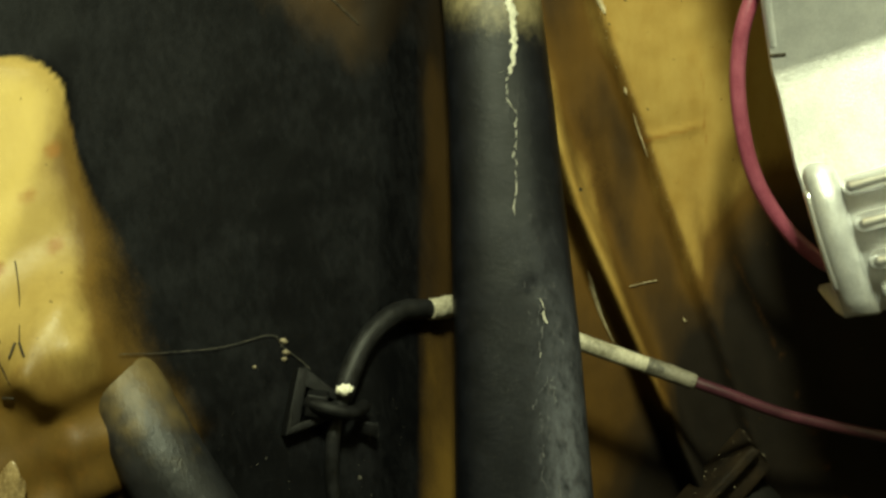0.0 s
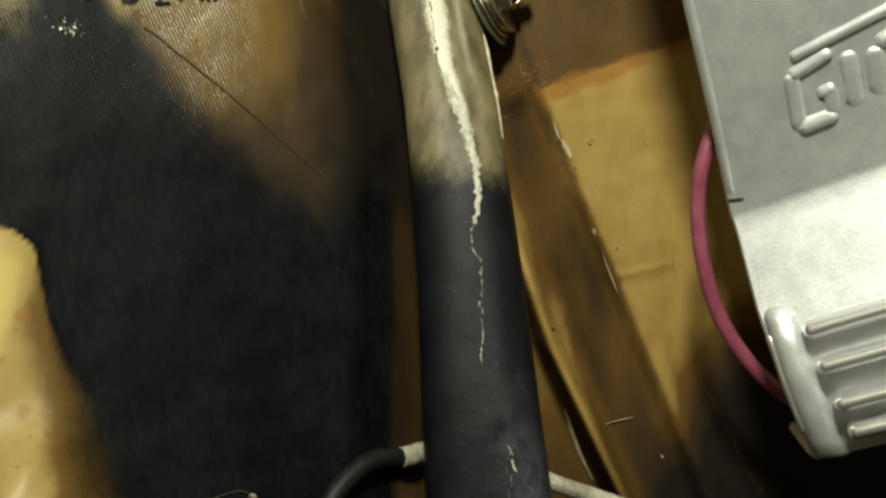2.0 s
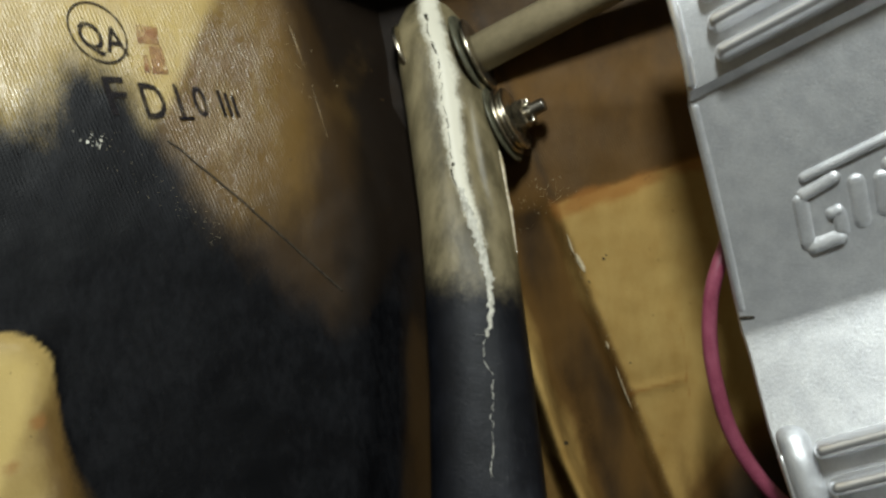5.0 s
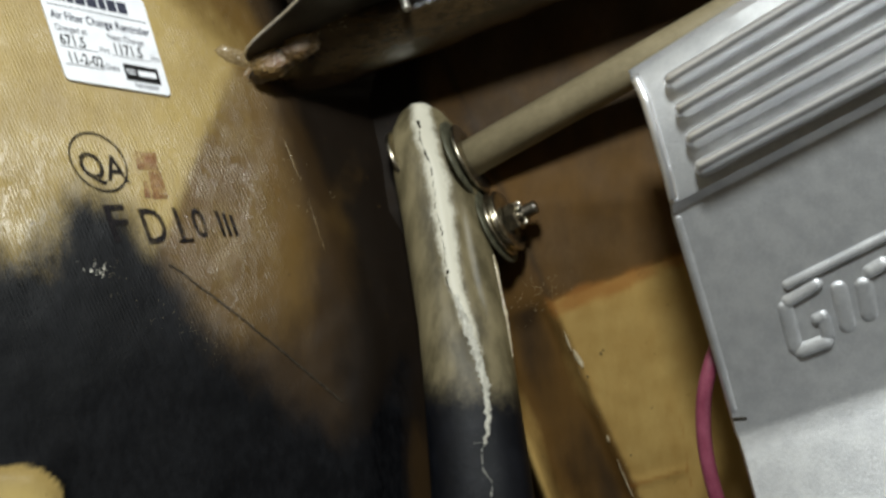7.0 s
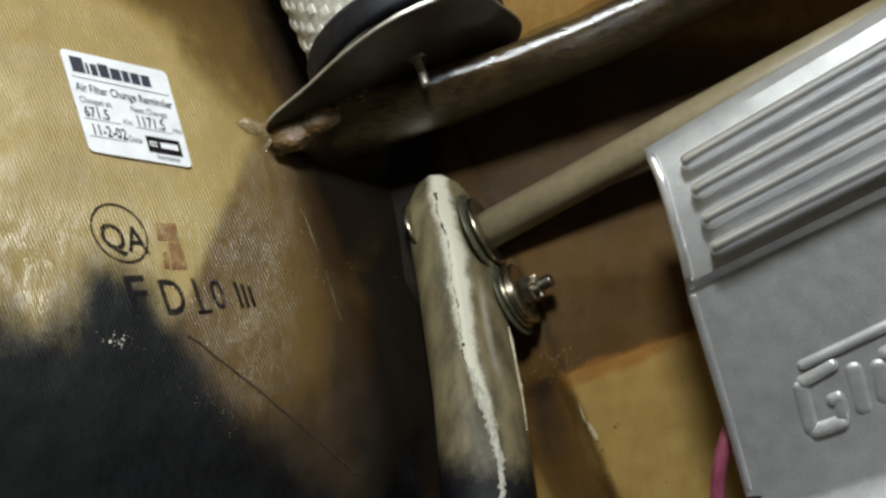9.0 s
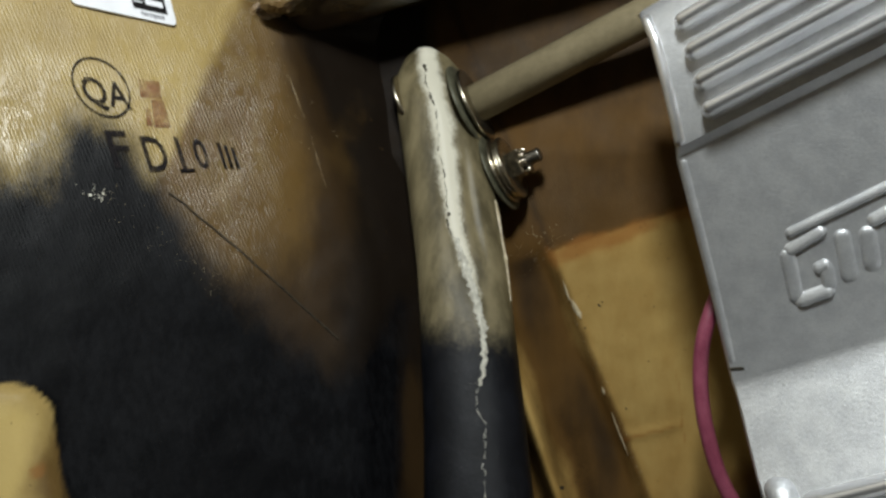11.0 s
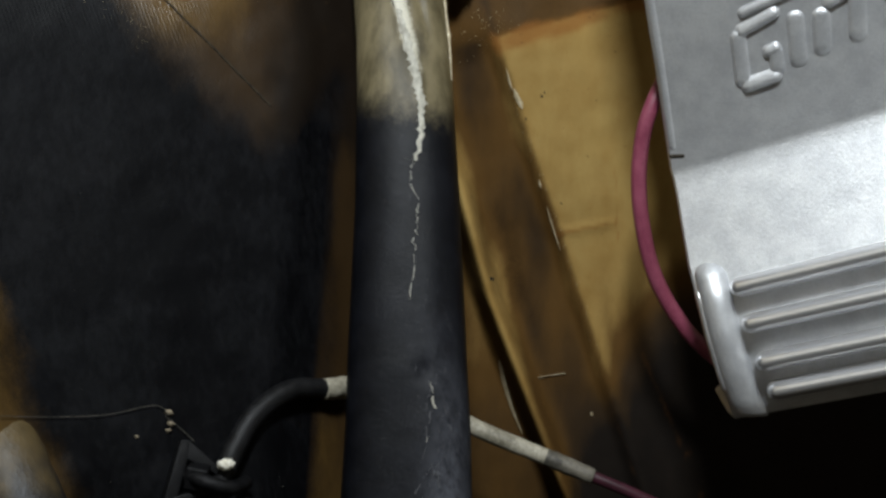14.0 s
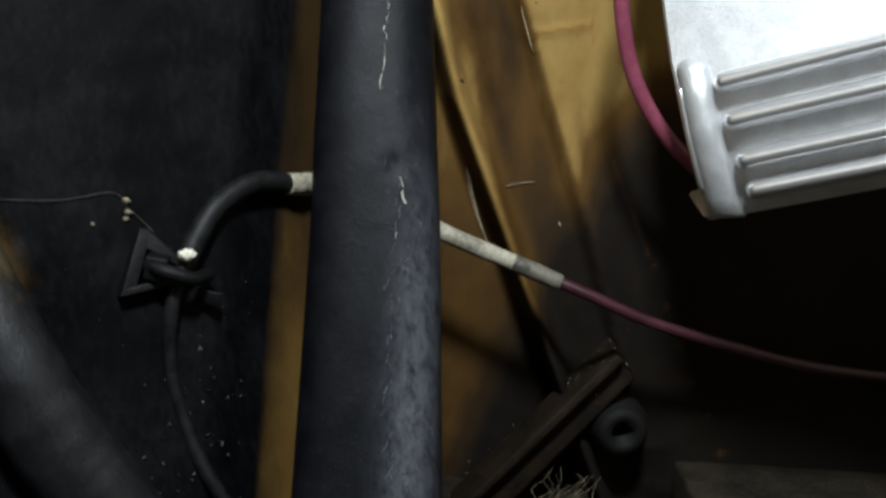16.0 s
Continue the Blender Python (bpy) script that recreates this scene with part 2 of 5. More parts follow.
def strut_material():
    """Cream sealer on the top, black spray below, a chalky band beside the split."""
    n = Nodes("strut_coating")
    mid, fine = n.noise(90, 6, 0.65), n.noise(1200, 4, 0.7)
    long = n.noise(120, 5, 0.6, ((1, 1, 0.15), (-22, 0, 0)))
    cream = n.mix(n.ramp(long, 0.3, 0.7), (0.062, 0.050, 0.024), (0.185, 0.152, 0.084))
    chalk = n.mathn("ADD", n.attr("chalk"), n.mathn("ADD", n.mathn("MULTIPLY", n.mathn("SUBTRACT", mid, 0.5), 0.7), n.mathn("MULTIPLY", n.mathn("SUBTRACT", fine, 0.5), 0.9)))
    cream = n.mix(n.ramp(chalk, 0.25, 0.8), cream, (0.56, 0.53, 0.43))
    paint = n.mathn("ADD", n.attr("paint"), n.mathn("MULTIPLY", n.mathn("SUBTRACT", n.noise(220, 8, 0.78), 0.5), 0.9))
    cover = n.ramp(paint, 0.1, 0.85)
    black = n.mix(n.ramp(mid, 0.35, 0.75), (0.0022, 0.0025, 0.0038), (0.0062, 0.0067, 0.0094))
    scuff = n.mathn("MULTIPLY", n.ramp(n.noise(260, 7, 0.8, ((1, 1, 0.3), (-22, 0, 0))), 0.56, 0.74), n.attr("wear"))
    # Dust and scuffing, with light off the pedal painted in as grey.
    black = n.mix(n.mathn("MULTIPLY", n.attr("dust_sheen"), n.ramp(n.noise(300, 8, 0.75, ((1, 1, 0.4), (-22, 0, 0))), 0.22, 0.65)), black, (0.088, 0.092, 0.108))
    black = n.mix(n.mathn("MULTIPLY", scuff, 0.8), black, (0.17, 0.17, 0.18))
    dust = n.ramp(n.noise(1500, 2, 0.5), 0.7, 0.76)
    black = n.mix(n.mathn("MULTIPLY", dust, 0.3), black, (0.2, 0.19, 0.17))
    colour = n.mix(cover, cream, black)
    normal = n.bump(mid, 0.4, 0.0008)
    normal = n.bump(fine, 0.45, 0.00025, normal)
    rough = n.mathn("ADD", n.mathn("MULTIPLY", fine, 0.3), 0.32)
    n.link(n.mathn("SUBTRACT", 0.32, n.mathn("MULTIPLY", cover, 0.17)), n.b.inputs["Specular IOR Level"])
    return n.done(colour, rough, 0, normal)


WALL = fibreglass("fibreglass_side", (0.35, 0.254, 0.092), (0.25, 0.170, 0.055), (0.105, 0.060, 0.016), 0.00055)
WALL_R = fibreglass("fibreglass_rear", (0.35, 0.230, 0.074), (0.25, 0.145, 0.037), (0.092, 0.046, 0.010), 0.0006, 0.78)
RESIN = plain("brown_resin", (0.022, 0.014, 0.006), (0.085, 0.055, 0.024), 45, (0.14, 0.30), 0, 0.45, 0.0009, 0.9, ((0.35, 1.0, 1.2), (0, 20, 0)), 0.7)
FILLET = plain("lumpy_amber_resin", (0.095, 0.054, 0.016), (0.23, 0.145, 0.058), 90, (0.08, 0.24), 0, 0.6, 0.0010, 1.0)
GLUE = plain("clear_resin_lump", (0.13, 0.085, 0.036), (0.30, 0.22, 0.11), 90, (0.18, 0.36), 0, 0.3, 0.0005, 0.3)
GLOSS = plain("pale_glossy_resin", (0.32, 0.25, 0.14), (0.58, 0.50, 0.34), 300, (0.12, 0.3), 0, 0.4, 0.0004, 0.4)
STRUT = strut_material()
CHALK = plain("chalky_white_crack", (0.42, 0.40, 0.33), (0.80, 0.78, 0.68), 500, (0.7, 0.9), 0, 0.9, 0.0006)
SCUFF = plain("grey_scuff", (0.03, 0.03, 0.034), (0.15, 0.15, 0.155), 900, (0.5, 0.8), 0, 0.8, 0.0004)
GAPDARK = plain("dark_split", (0.012, 0.010, 0.008), (0.05, 0.04, 0.025), 500, (0.7, 0.9))
ALU = plain("cast_aluminium", (0.53, 0.54, 0.56), (0.67, 0.68, 0.69), 120, (0.36, 0.5), 0.6, 0.4, 0.0005)
ALU_RIB = plain("polished_rib_aluminium", (0.84, 0.85, 0.87), (0.92, 0.92, 0.93), 60, (0.26, 0.32), 0.82, 0.02, 0.0001)
STEEL = plain("plated_steel", (0.36, 0.32, 0.24), (0.58, 0.53, 0.42), 300, (0.18, 0.36), 1.0, 0.2, 0.0001)
STEEL_DARK = plain("dark_threaded_steel", (0.14, 0.13, 0.11), (0.34, 0.32, 0.28), 400, (0.25, 0.4), 1.0, 0.3, 0.0002)
GREENWASH = plain("green_primed_washer", (0.05, 0.048, 0.03), (0.12, 0.115, 0.075), 300, (0.35, 0.55), 0.3)
ROD = plain("tan_primer_rod", (0.20, 0.165, 0.095), (0.29, 0.240, 0.145), 40, (0.38, 0.55), 0, 0.35, 0.0003)
RED = plain("pink_red_insulation", (0.19, 0.036, 0.066), (0.28, 0.070, 0.112), 120, (0.3, 0.45), 0, 0.15, 0.0001)
SLEEVE_GREY = plain("grimy_grey_sleeve", (0.035, 0.032, 0.025), (0.20, 0.18, 0.14), 110, (0.5, 0.7), 0, 0.5, 0.0004)
# RED darkened to carry the pedal's shadow on the lower wire.
RED_SHADED = plain("shaded_red_insulation", (0.030, 0.007, 0.012), (0.065, 0.017, 0.028), 120, (0.35, 0.5), 0, 0.15, 0.0001)
SLEEVE = plain("dirty_white_sleeve", (0.14, 0.125, 0.085), (0.50, 0.46, 0.36), 90, (0.5, 0.7), 0, 0.5, 0.0004)
BLACKWIRE = plain("black_insulation", (0.003, 0.003, 0.003), (0.012, 0.012, 0.013), 200, (0.35, 0.6), 0, 0.5, 0.0003)
BLACKPLASTIC = plain("black_nylon", (0.0015, 0.0015, 0.0017), (0.006, 0.006, 0.0068), 300, (0.4, 0.6), 0, 0.5, 0.0004)
WHITEBIT = plain("white_paint_dab", (0.62, 0.58, 0.46), (0.82, 0.80, 0.70), 700, (0.6, 0.8))
RUBBER = plain("black_rubber", (0.005, 0.005, 0.007), (0.014, 0.014, 0.017), 200, (0.4, 0.6), 0, 0.4, 0.0003)
# Same rubber, darkened for the shade at the wall's foot.
RUBBER_SHADED = plain("shaded_rubber", (0.002, 0.002, 0.002), (0.007, 0.006, 0.005), 120, (0.6, 0.8))
PLATE = plain("grey_brown_plate", (0.05, 0.042, 0.032), (0.11, 0.095, 0.075), 90, (0.3, 0.5), 0.4, 0.3, 0.0003)
PLATE_EDGE = plain("bare_plate_edge", (0.45, 0.42, 0.36), (0.62, 0.60, 0.54), 300, (0.3, 0.45), 0.8)
BRAID = plain("woven_silver_cloth", (0.44, 0.42, 0.36), (0.72, 0.70, 0.63), 400, (0.4, 0.6), 0.2, 0.5, 0.0004)


def pipe_material():
    """Grey-black pipe with amber resin smeared over its bonded end and pale dust."""
    n = Nodes("grey_black_pipe")
    mid, fine = n.noise(90, 5), n.noise(800, 6, 0.65, ((1, 1, 0.3), (0, 45, 0)))
    colour = n.mix(n.ramp(mid, 0.35, 0.7), (0.003, 0.0033, 0.0043), (0.0115, 0.0122, 0.0150))
    split = n.t.nodes.new("ShaderNodeSeparateXYZ")
    n.link(n.co, split.inputs[0])
    high = n.mathn("ADD", split.outputs["Z"], n.mathn("MULTIPLY", n.mathn("SUBTRACT", n.noise(120, 5, 0.6), 0.5), 0.040))
    colour = n.mix(n.mathn("MULTIPLY", n.ramp(high, 0.122, 0.150), 0.9), colour, (0.115, 0.080, 0.032))
    rough = n.mathn("ADD", n.mathn("MULTIPLY", fine, 0.25), 0.36)
    return n.done(colour, rough, 0, n.bump(fine, 0.6, 0.0005))


PIPE = pipe_material()
GRIME = plain("grimy_floor", (0.006, 0.005, 0.0035), (0.034, 0.026, 0.016), 40, (0.55, 0.8), 0, 0.9, 0.002)
BRACKET = plain("brown_stained_bracket", (0.005, 0.0035, 0.0025), (0.022, 0.013, 0.006), 70, (0.5, 0.75), 0, 0.8, 0.0012)
DEBRIS = plain("pale_grit", (0.09, 0.07, 0.04), (0.30, 0.25, 0.17), 600, (0.6, 0.9))
dirt_mat = plain("grey_dust", (0.018, 0.016, 0.013), (0.085, 0.075, 0.058), 600, (0.7, 0.9))
PAPER = plain("white_sticker_paper", (0.68, 0.69, 0.72), (0.78, 0.79, 0.82), 120, (0.35, 0.5), 0, 0.1, 0.0001)
INK = plain("black_ink", (0.003, 0.003, 0.003), (0.012, 0.010, 0.009), 500, (0.75, 0.95))
STAMP = plain("worn_stamp_ink", (0.004, 0.003, 0.004), (0.014, 0.011, 0.012), 500, (0.75, 0.95), wear=(0.36, 0.50, 0.92))
INK_BLUE = plain("dark_blue_print", (0.015, 0.017, 0.035), (0.03, 0.032, 0.055), 500, (0.4, 0.6))
INK_GREY = plain("grey_print", (0.10, 0.10, 0.12), (0.20, 0.20, 0.22), 500, (0.4, 0.6))
INK_RED = plain("faded_red_ink", (0.30, 0.085, 0.045), (0.33, 0.110, 0.055), 420, (0.5, 0.7), wear=(0.36, 0.64, 0.42))
# Pale so that the unseen closing walls throw fill light back.
PLAINWALL = plain("unseen_bounce_trim", (0.30, 0.26, 0.20), (0.44, 0.39, 0.31), 12, (0.5, 0.7), 0, 0.4, 0.001)

# ---------------------------------------------------------------- side wall of the footwell (fibreglass shell)
BLACK_AREA = [(-0.33, 0.315), (-0.152, 0.316), (-0.144, 0.310), (-0.1380, 0.308), (-0.1330, 0.317), (-0.1270, 0.330), (-0.1170, 0.3300), (-0.1075, 0.3195), (-0.097, 0.3060),
              (-0.087, 0.2930), (-0.0765, 0.2775), (-0.064, 0.2620), (-0.051, 0.2485), (-0.040, 0.2375), (-0.029, 0.2315), (-0.0215, 0.2340), (-0.0165, 0.2440), (-0.0095, 0.256), (-0.0060, -0.08), (-0.33, -0.08)]
BARE_PATCH = [(-0.33, 0.241), (-0.134, 0.2372), (-0.1265, 0.2355), (-0.1204, 0.2296), (-0.1156, 0.2086), (-0.1035, 0.173), (-0.0940, 0.150), (-0.0850, 0.136), (-0.0760, 0.122), (-0.0800, 0.112), (-0.100, 0.108), (-0.125, 0.095), (-0.33, 0.09)]


def upper_fold(z):
    """Where the shell folds back above the shelf."""
    return lerp_table([(0.372, -0.0605), (0.3826, -0.0815), (0.402, -0.0962), (0.425, -0.1143), (0.448, -0.1463), (0.50, -0.2), (1.2, -0.3)], z)


def side_y(x, z):
    y = 0.3416 + 0.5304 * x + 0.3899 * z
    turn = upper_fold(z) if z > 0.372 else (-0.048 - 0.338 * (z - 0.335) if z > 0.27 else -0.026)
    y += (0.55 - 0.30 * smooth01(0.366, 0.386, z)) * max(0.0, x - turn) * smooth01(0, 0.012, x - turn)
    inside = signed(BARE_PATCH, x, z)
    y -= 0.0035 * smooth01(-0.0015, 0.003, inside)
    low = smooth01(0.165, 0.14, z) * smooth01(-0.085, -0.11, x)
    y -= low * (0.004 + 0.004 * noise.noise(Vector((x * 70, 3, z * 70))))
    ux, uz = 0.033 / 0.0558, -0.045 / 0.0558
    along, off = (x + 0.120) * ux + (z - 0.163) * uz, (x + 0.120) * -uz + (z - 0.163) * ux
    if -0.02 < along < 0.10 and abs(off) < 0.028:
        y -= 0.012 * smooth01(-0.020, 0.006, along) * smooth01(0.036, 0.010, along) * smooth01(0.024, 0.004, abs(off) + 0.0025 * noise.noise(Vector((x * 110, 9, z * 110))))
        y -= 0.0065 * smooth01(0.026, 0.009, abs(off)) * smooth01(-0.012, 0.012, along) * smooth01(0.085, 0.045, along) * (1 + 0.5 * noise.noise(Vector((x * 90, 2, z * 90))))
    return y + 0.0011 * noise.noise(Vector((x * 26, 0, z * 26))) + 0.0004 * noise.noise(Vector((x * 90, 5, z * 90)))


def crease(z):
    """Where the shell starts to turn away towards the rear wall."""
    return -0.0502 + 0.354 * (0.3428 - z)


def side_paint_shade(x, z):
    d = signed(BLACK_AREA, x, z)
    soft = 0.022 - 0.008 * smooth01(-0.130, -0.100, x)
    if d > 0 and z < 0.24 and x > -0.02:
        soft = 0.0030
    black = smooth01(-soft, soft, d)
    p = signed(BARE_PATCH, x, z)
    s2 = 0.0010 + 0.0085 * smooth01(0.215, 0.16, z)
    black *= 1 - smooth01(-s2, s2, p)
    # Thin black painted in for the shade beside the strut.
    corner_shade = 0.16 * smooth01(0.300, 0.255, z) * smooth01(-0.052, -0.024, x) * (1 - smooth01(-0.012, -0.007, x) * smooth01(0.275, 0.26, z))
    return max(black, corner_shade)


def side_amber_shade(x, z):
    ply = -0.0785 - 0.283 * (0.369 - z)
    below = smooth01(0.385, 0.375, z)
    a = 0.80 * smooth01(-0.004, 0.005, x - ply) * below
    a += 0.80 * smooth01(-0.064, -0.046, x + 0.25 * (z - 0.34)) * below
    brown = x - upper_fold(z) + 0.006 * noise.noise(Vector((x * 40, 8, z * 40)))
    a += smooth01(0.366, 0.378, z) * (0.6 * smooth01(-0.006, 0.012, brown) + 0.75 * smooth01(0.004, 0.040, brown))
    strip = smooth01(-0.0105, -0.0055, x + 0.001 * noise.noise(Vector((x * 60, 4, z * 60)))) * smooth01(0.278, 0.258, z)
    # First term browns the turned-away corner as painted shade; the strip is resin.
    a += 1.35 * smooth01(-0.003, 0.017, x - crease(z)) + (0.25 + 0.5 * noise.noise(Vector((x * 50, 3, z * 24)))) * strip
    # Darker again low down towards the strut.
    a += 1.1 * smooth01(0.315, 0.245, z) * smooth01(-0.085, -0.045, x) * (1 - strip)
    a += 0.30 * smooth01(0.014, 0.0, abs(signed(BLACK_AREA, x, z))) * smooth01(-0.115, -0.09, x)
    a += 0.75 * smooth01(0.018, 0.0, abs(signed(BARE_PATCH, x, z) + 0.007)) * smooth01(0.20, 0.165, z)
    a += 0.5 * smooth01(0.15, 0.125, z) * smooth01(-0.08, -0.11, x)
    a -= 0.55 * smooth01(0.002, 0.010, signed(BARE_PATCH, x, z)) * smooth01(0.145, 0.165, z)
    return a


def side_rust(x, z):
    """Rusty runs at the ply's edge and round dots on the bare patch."""
    r = 0.40 * math.exp(-((x + 0.058 + 0.3 * (z - 0.33)) / 0.008) ** 2) * smooth01(0.28, 0.31, z) * smooth01(0.375, 0.36, z)
    for cx, cz in ((-0.1185, 0.1815), (-0.127, 0.196), (-0.121, 0.209), (-0.134, 0.176)):
        r += 1.2 * math.exp(-(((x - cx) / 0.0035) ** 2 + ((z - cz) / 0.0035) ** 2))
    r += 0.45 * smooth01(0.155, 0.13, z) * smooth01(-0.085, -0.10, x)
    return r


def side_cloth(x, z):
    return (0.35 + 0.65 * smooth01(0.36, 0.33, z)) * smooth01(-0.045, -0.072, x) * smooth01(0.255, 0.29, z) * (1 - 0.75 * side_paint_shade(x, z))


xs = [-0.33 + 0.004 * i for i in range(42)] + [-0.162 + 0.0014 * i for i in range(144)]
zs = [-0.03 + 0.0018 * i for i in range(267)] + [0.46 + 0.02 * i for i in range(32)]
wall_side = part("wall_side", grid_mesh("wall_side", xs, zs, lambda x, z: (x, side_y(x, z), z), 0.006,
                                        {"paint": side_paint_shade, "amber": side_amber_shade, "cloth": side_cloth, "rust": side_rust}), WALL)
tagged(wall_side, "tan fibreglass shell with black paint overspray and amber resin", "wall", kind="structure")

# ---------------------------------------------------------------- rear wall of the footwell


def seam_z(x):
    return 0.268 + 0.31 * (x - 0.028)


def rear_lines(x, z):
    fold = x - (0.0424 + (0.2108 - z) * 0.335 + 0.12 * max(0, 0.17 - z))
    ridge = x - (0.0568 + (0.2646 - z) * 0.392)
    return fold, ridge


def rear_y(x, z):
    y = 0.472 - 0.012 * smooth01(0.2, 0.08, z)
    fold, ridge = rear_lines(x, z)
    above = smooth01(-0.009, 0.007, z - seam_z(x))
    y += 0.0016 * above + 0.38 * max(0.0, z - 0.318)
    lower = 1 - above
    fade = smooth01(0.235, 0.20, z)
    y -= lower * fade * 0.010 * math.exp(-(fold / 0.0045) ** 2)
    y += lower * fade * 0.016 * smooth01(0.0, -0.010, fold)
    y += lower * 0.005 * smooth01(0.001, -0.006, ridge) * smooth01(0.0, 0.006, fold)
    y -= lower * 0.0013 * math.exp(-(ridge / 0.0012) ** 2) * (0.6 + 0.8 * noise.noise(Vector((x * 90, 1, z * 220))))
    y -= lower * 0.0008 * math.exp(-((z - 0.199 - 0.25 * (x - 0.09)) / 0.0015) ** 2) * smooth01(-0.004, 0.002, ridge) * smooth01(0.03, 0.02, ridge)
    return y + 0.0010 * noise.noise(Vector((x * 30, 7, z * 30))) + 0.0003 * noise.noise(Vector((x * 120, 2, z * 120)))


def rear_amber_shade(x, z):
    fold, ridge = rear_lines(x, z)
    above = smooth01(-0.001, 0.003, z - seam_z(x))
    # Browner below the shelf, where its shade is put into the colour.
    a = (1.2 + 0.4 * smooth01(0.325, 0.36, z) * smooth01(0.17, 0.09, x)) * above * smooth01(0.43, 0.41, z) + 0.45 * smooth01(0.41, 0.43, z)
    # Brown between fold and ridge, with the strut's shadow painted in.
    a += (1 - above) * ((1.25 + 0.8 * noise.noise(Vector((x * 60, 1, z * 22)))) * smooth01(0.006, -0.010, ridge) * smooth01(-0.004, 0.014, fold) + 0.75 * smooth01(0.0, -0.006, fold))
    a += (1 - above) * 0.85 * smooth01(0.205, 0.135, z) * smooth01(0.0, 0.01, ridge)
    a += 0.35 * math.exp(-((z - 0.199 - 0.25 * (x - 0.09)) / 0.0011) ** 2) * smooth01(-0.004, 0.002, ridge) * smooth01(0.03, 0.02, ridge)
    # Last term browns the corner behind the strut in place of shade.
    a += 0.35 * math.exp(-(ridge / 0.0018) ** 2) + 1.5 * smooth01(0.006, -0.010, x)
    # Second term paints the pedal's shadow brown at the lower right.
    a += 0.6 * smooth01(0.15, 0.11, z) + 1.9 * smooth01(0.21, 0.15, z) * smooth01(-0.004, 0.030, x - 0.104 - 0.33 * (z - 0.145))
    return a


def rear_rust(x, z):
    fold, ridge = rear_lines(x, z)
    drift = 0.0016 * noise.noise(Vector((x * 70, 6, 0)))
    r = (1.2 + 0.7 * noise.noise(Vector((x * 55, 3, z * 55)))) * math.exp(-((z - seam_z(x) + 0.001 + drift) / 0.0050) ** 2) * smooth01(0.045, 0.07, x)
    r += 0.9 * math.exp(-((z - 0.199 - 0.25 * (x - 0.09) + 0.0015 * noise.noise(Vector((x * 160, 4, 0)))) / 0.0013) ** 2) * smooth01(-0.004, 0.002, ridge) * smooth01(0.03, 0.02, ridge)
    r += 0.5 * math.exp(-((ridge + 0.001) / 0.0022) ** 2)
    r += 0.75 * smooth01(0.415, 0.44, z)
    r += 0.9 * math.exp(-((x - 0.1075 - 0.10 * (0.2 - z) + 0.001 * noise.noise(Vector((0, 5, z * 150)))) / 0.0009) ** 2) * smooth01(0.190, 0.198, z) * smooth01(0.236, 0.222, z)
    r += 0.7 * math.exp(-(((x - 0.058) / 0.010) ** 2 + ((z - 0.2745) / 0.005) ** 2))
    r += 0.6 * math.exp(-((ridge - 0.014 - 0.1 * (0.2 - z)) / 0.0025) ** 2) * smooth01(0.17, 0.15, z)
    return r


def rear_shade(x, z):
    fold, ridge = rear_lines(x, z)
    # Pedal's shadow on the wall, blackened into the colour.
    pedal_shadow = 0.25 * smooth01(0.20, 0.11, z) * smooth01(0.0, 0.032, x - 0.100 - 0.33 * (z - 0.145))
    # Faint black below the shelf, painted in for its shade.
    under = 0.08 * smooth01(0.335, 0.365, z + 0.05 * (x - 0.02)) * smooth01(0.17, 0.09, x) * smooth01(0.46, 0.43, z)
    # Strut's shadow along the fold, laid on as black colour.
    strut_shadow = 0.42 * math.exp(-((fold - 0.014) / 0.006) ** 2) * smooth01(0.225, 0.20, z) * smooth01(0.14, 0.165, z)
    return max(pedal_shadow, under, strut_shadow)


xs = [-0.0612 + 0.0012 * i for i in range(168)] + [0.1415 + 0.008 * i for i in range(42)]
zs = [-0.03 + 0.0018 * i for i in range(267)] + [0.46 + 0.02 * i for i in range(32)]
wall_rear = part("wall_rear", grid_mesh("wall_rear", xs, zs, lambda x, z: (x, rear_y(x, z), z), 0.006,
                                        {"paint": rear_shade, "amber": rear_amber_shade, "cloth": lambda x, z: (0.22 + 0.5 * noise.noise(Vector((x * 45, 9, z * 45)))) * smooth01(0.0, 0.008, z - seam_z(x)) * smooth01(0.425, 0.41, z) * smooth01(0.0, 0.025, x), "rust": rear_rust}), WALL_R)
tagged(wall_rear, "amber fibreglass panel with resin ridges and rust-brown seams", "wall", kind="structure")

# glossy slivers of resin along the ridges


def sliver(pts, half, y_of, lift=0.0009):
    bm = bmesh.new()
    rows = []
    for i, (x, z) in enumerate(pts):
        h = half * (0.25 if i in (0, len(pts) - 1) else 1.0 + 0.4 * noise.noise(Vector((x * 900, z * 900, 0))))
        rows.append([bm.verts.new((x + o * h, y_of(x + o * h, z) - up * lift, z + 0.3 * o * h)) for o, up in ((-1, -0.2), (-0.3, 1), (0.4, 0.8), (1, -0.2))])
    for a, b in zip(rows, rows[1:]):
        for k in range(3):
            bm.faces.new((a[k], a[k + 1], b[k + 1], b[k]))
    return bm


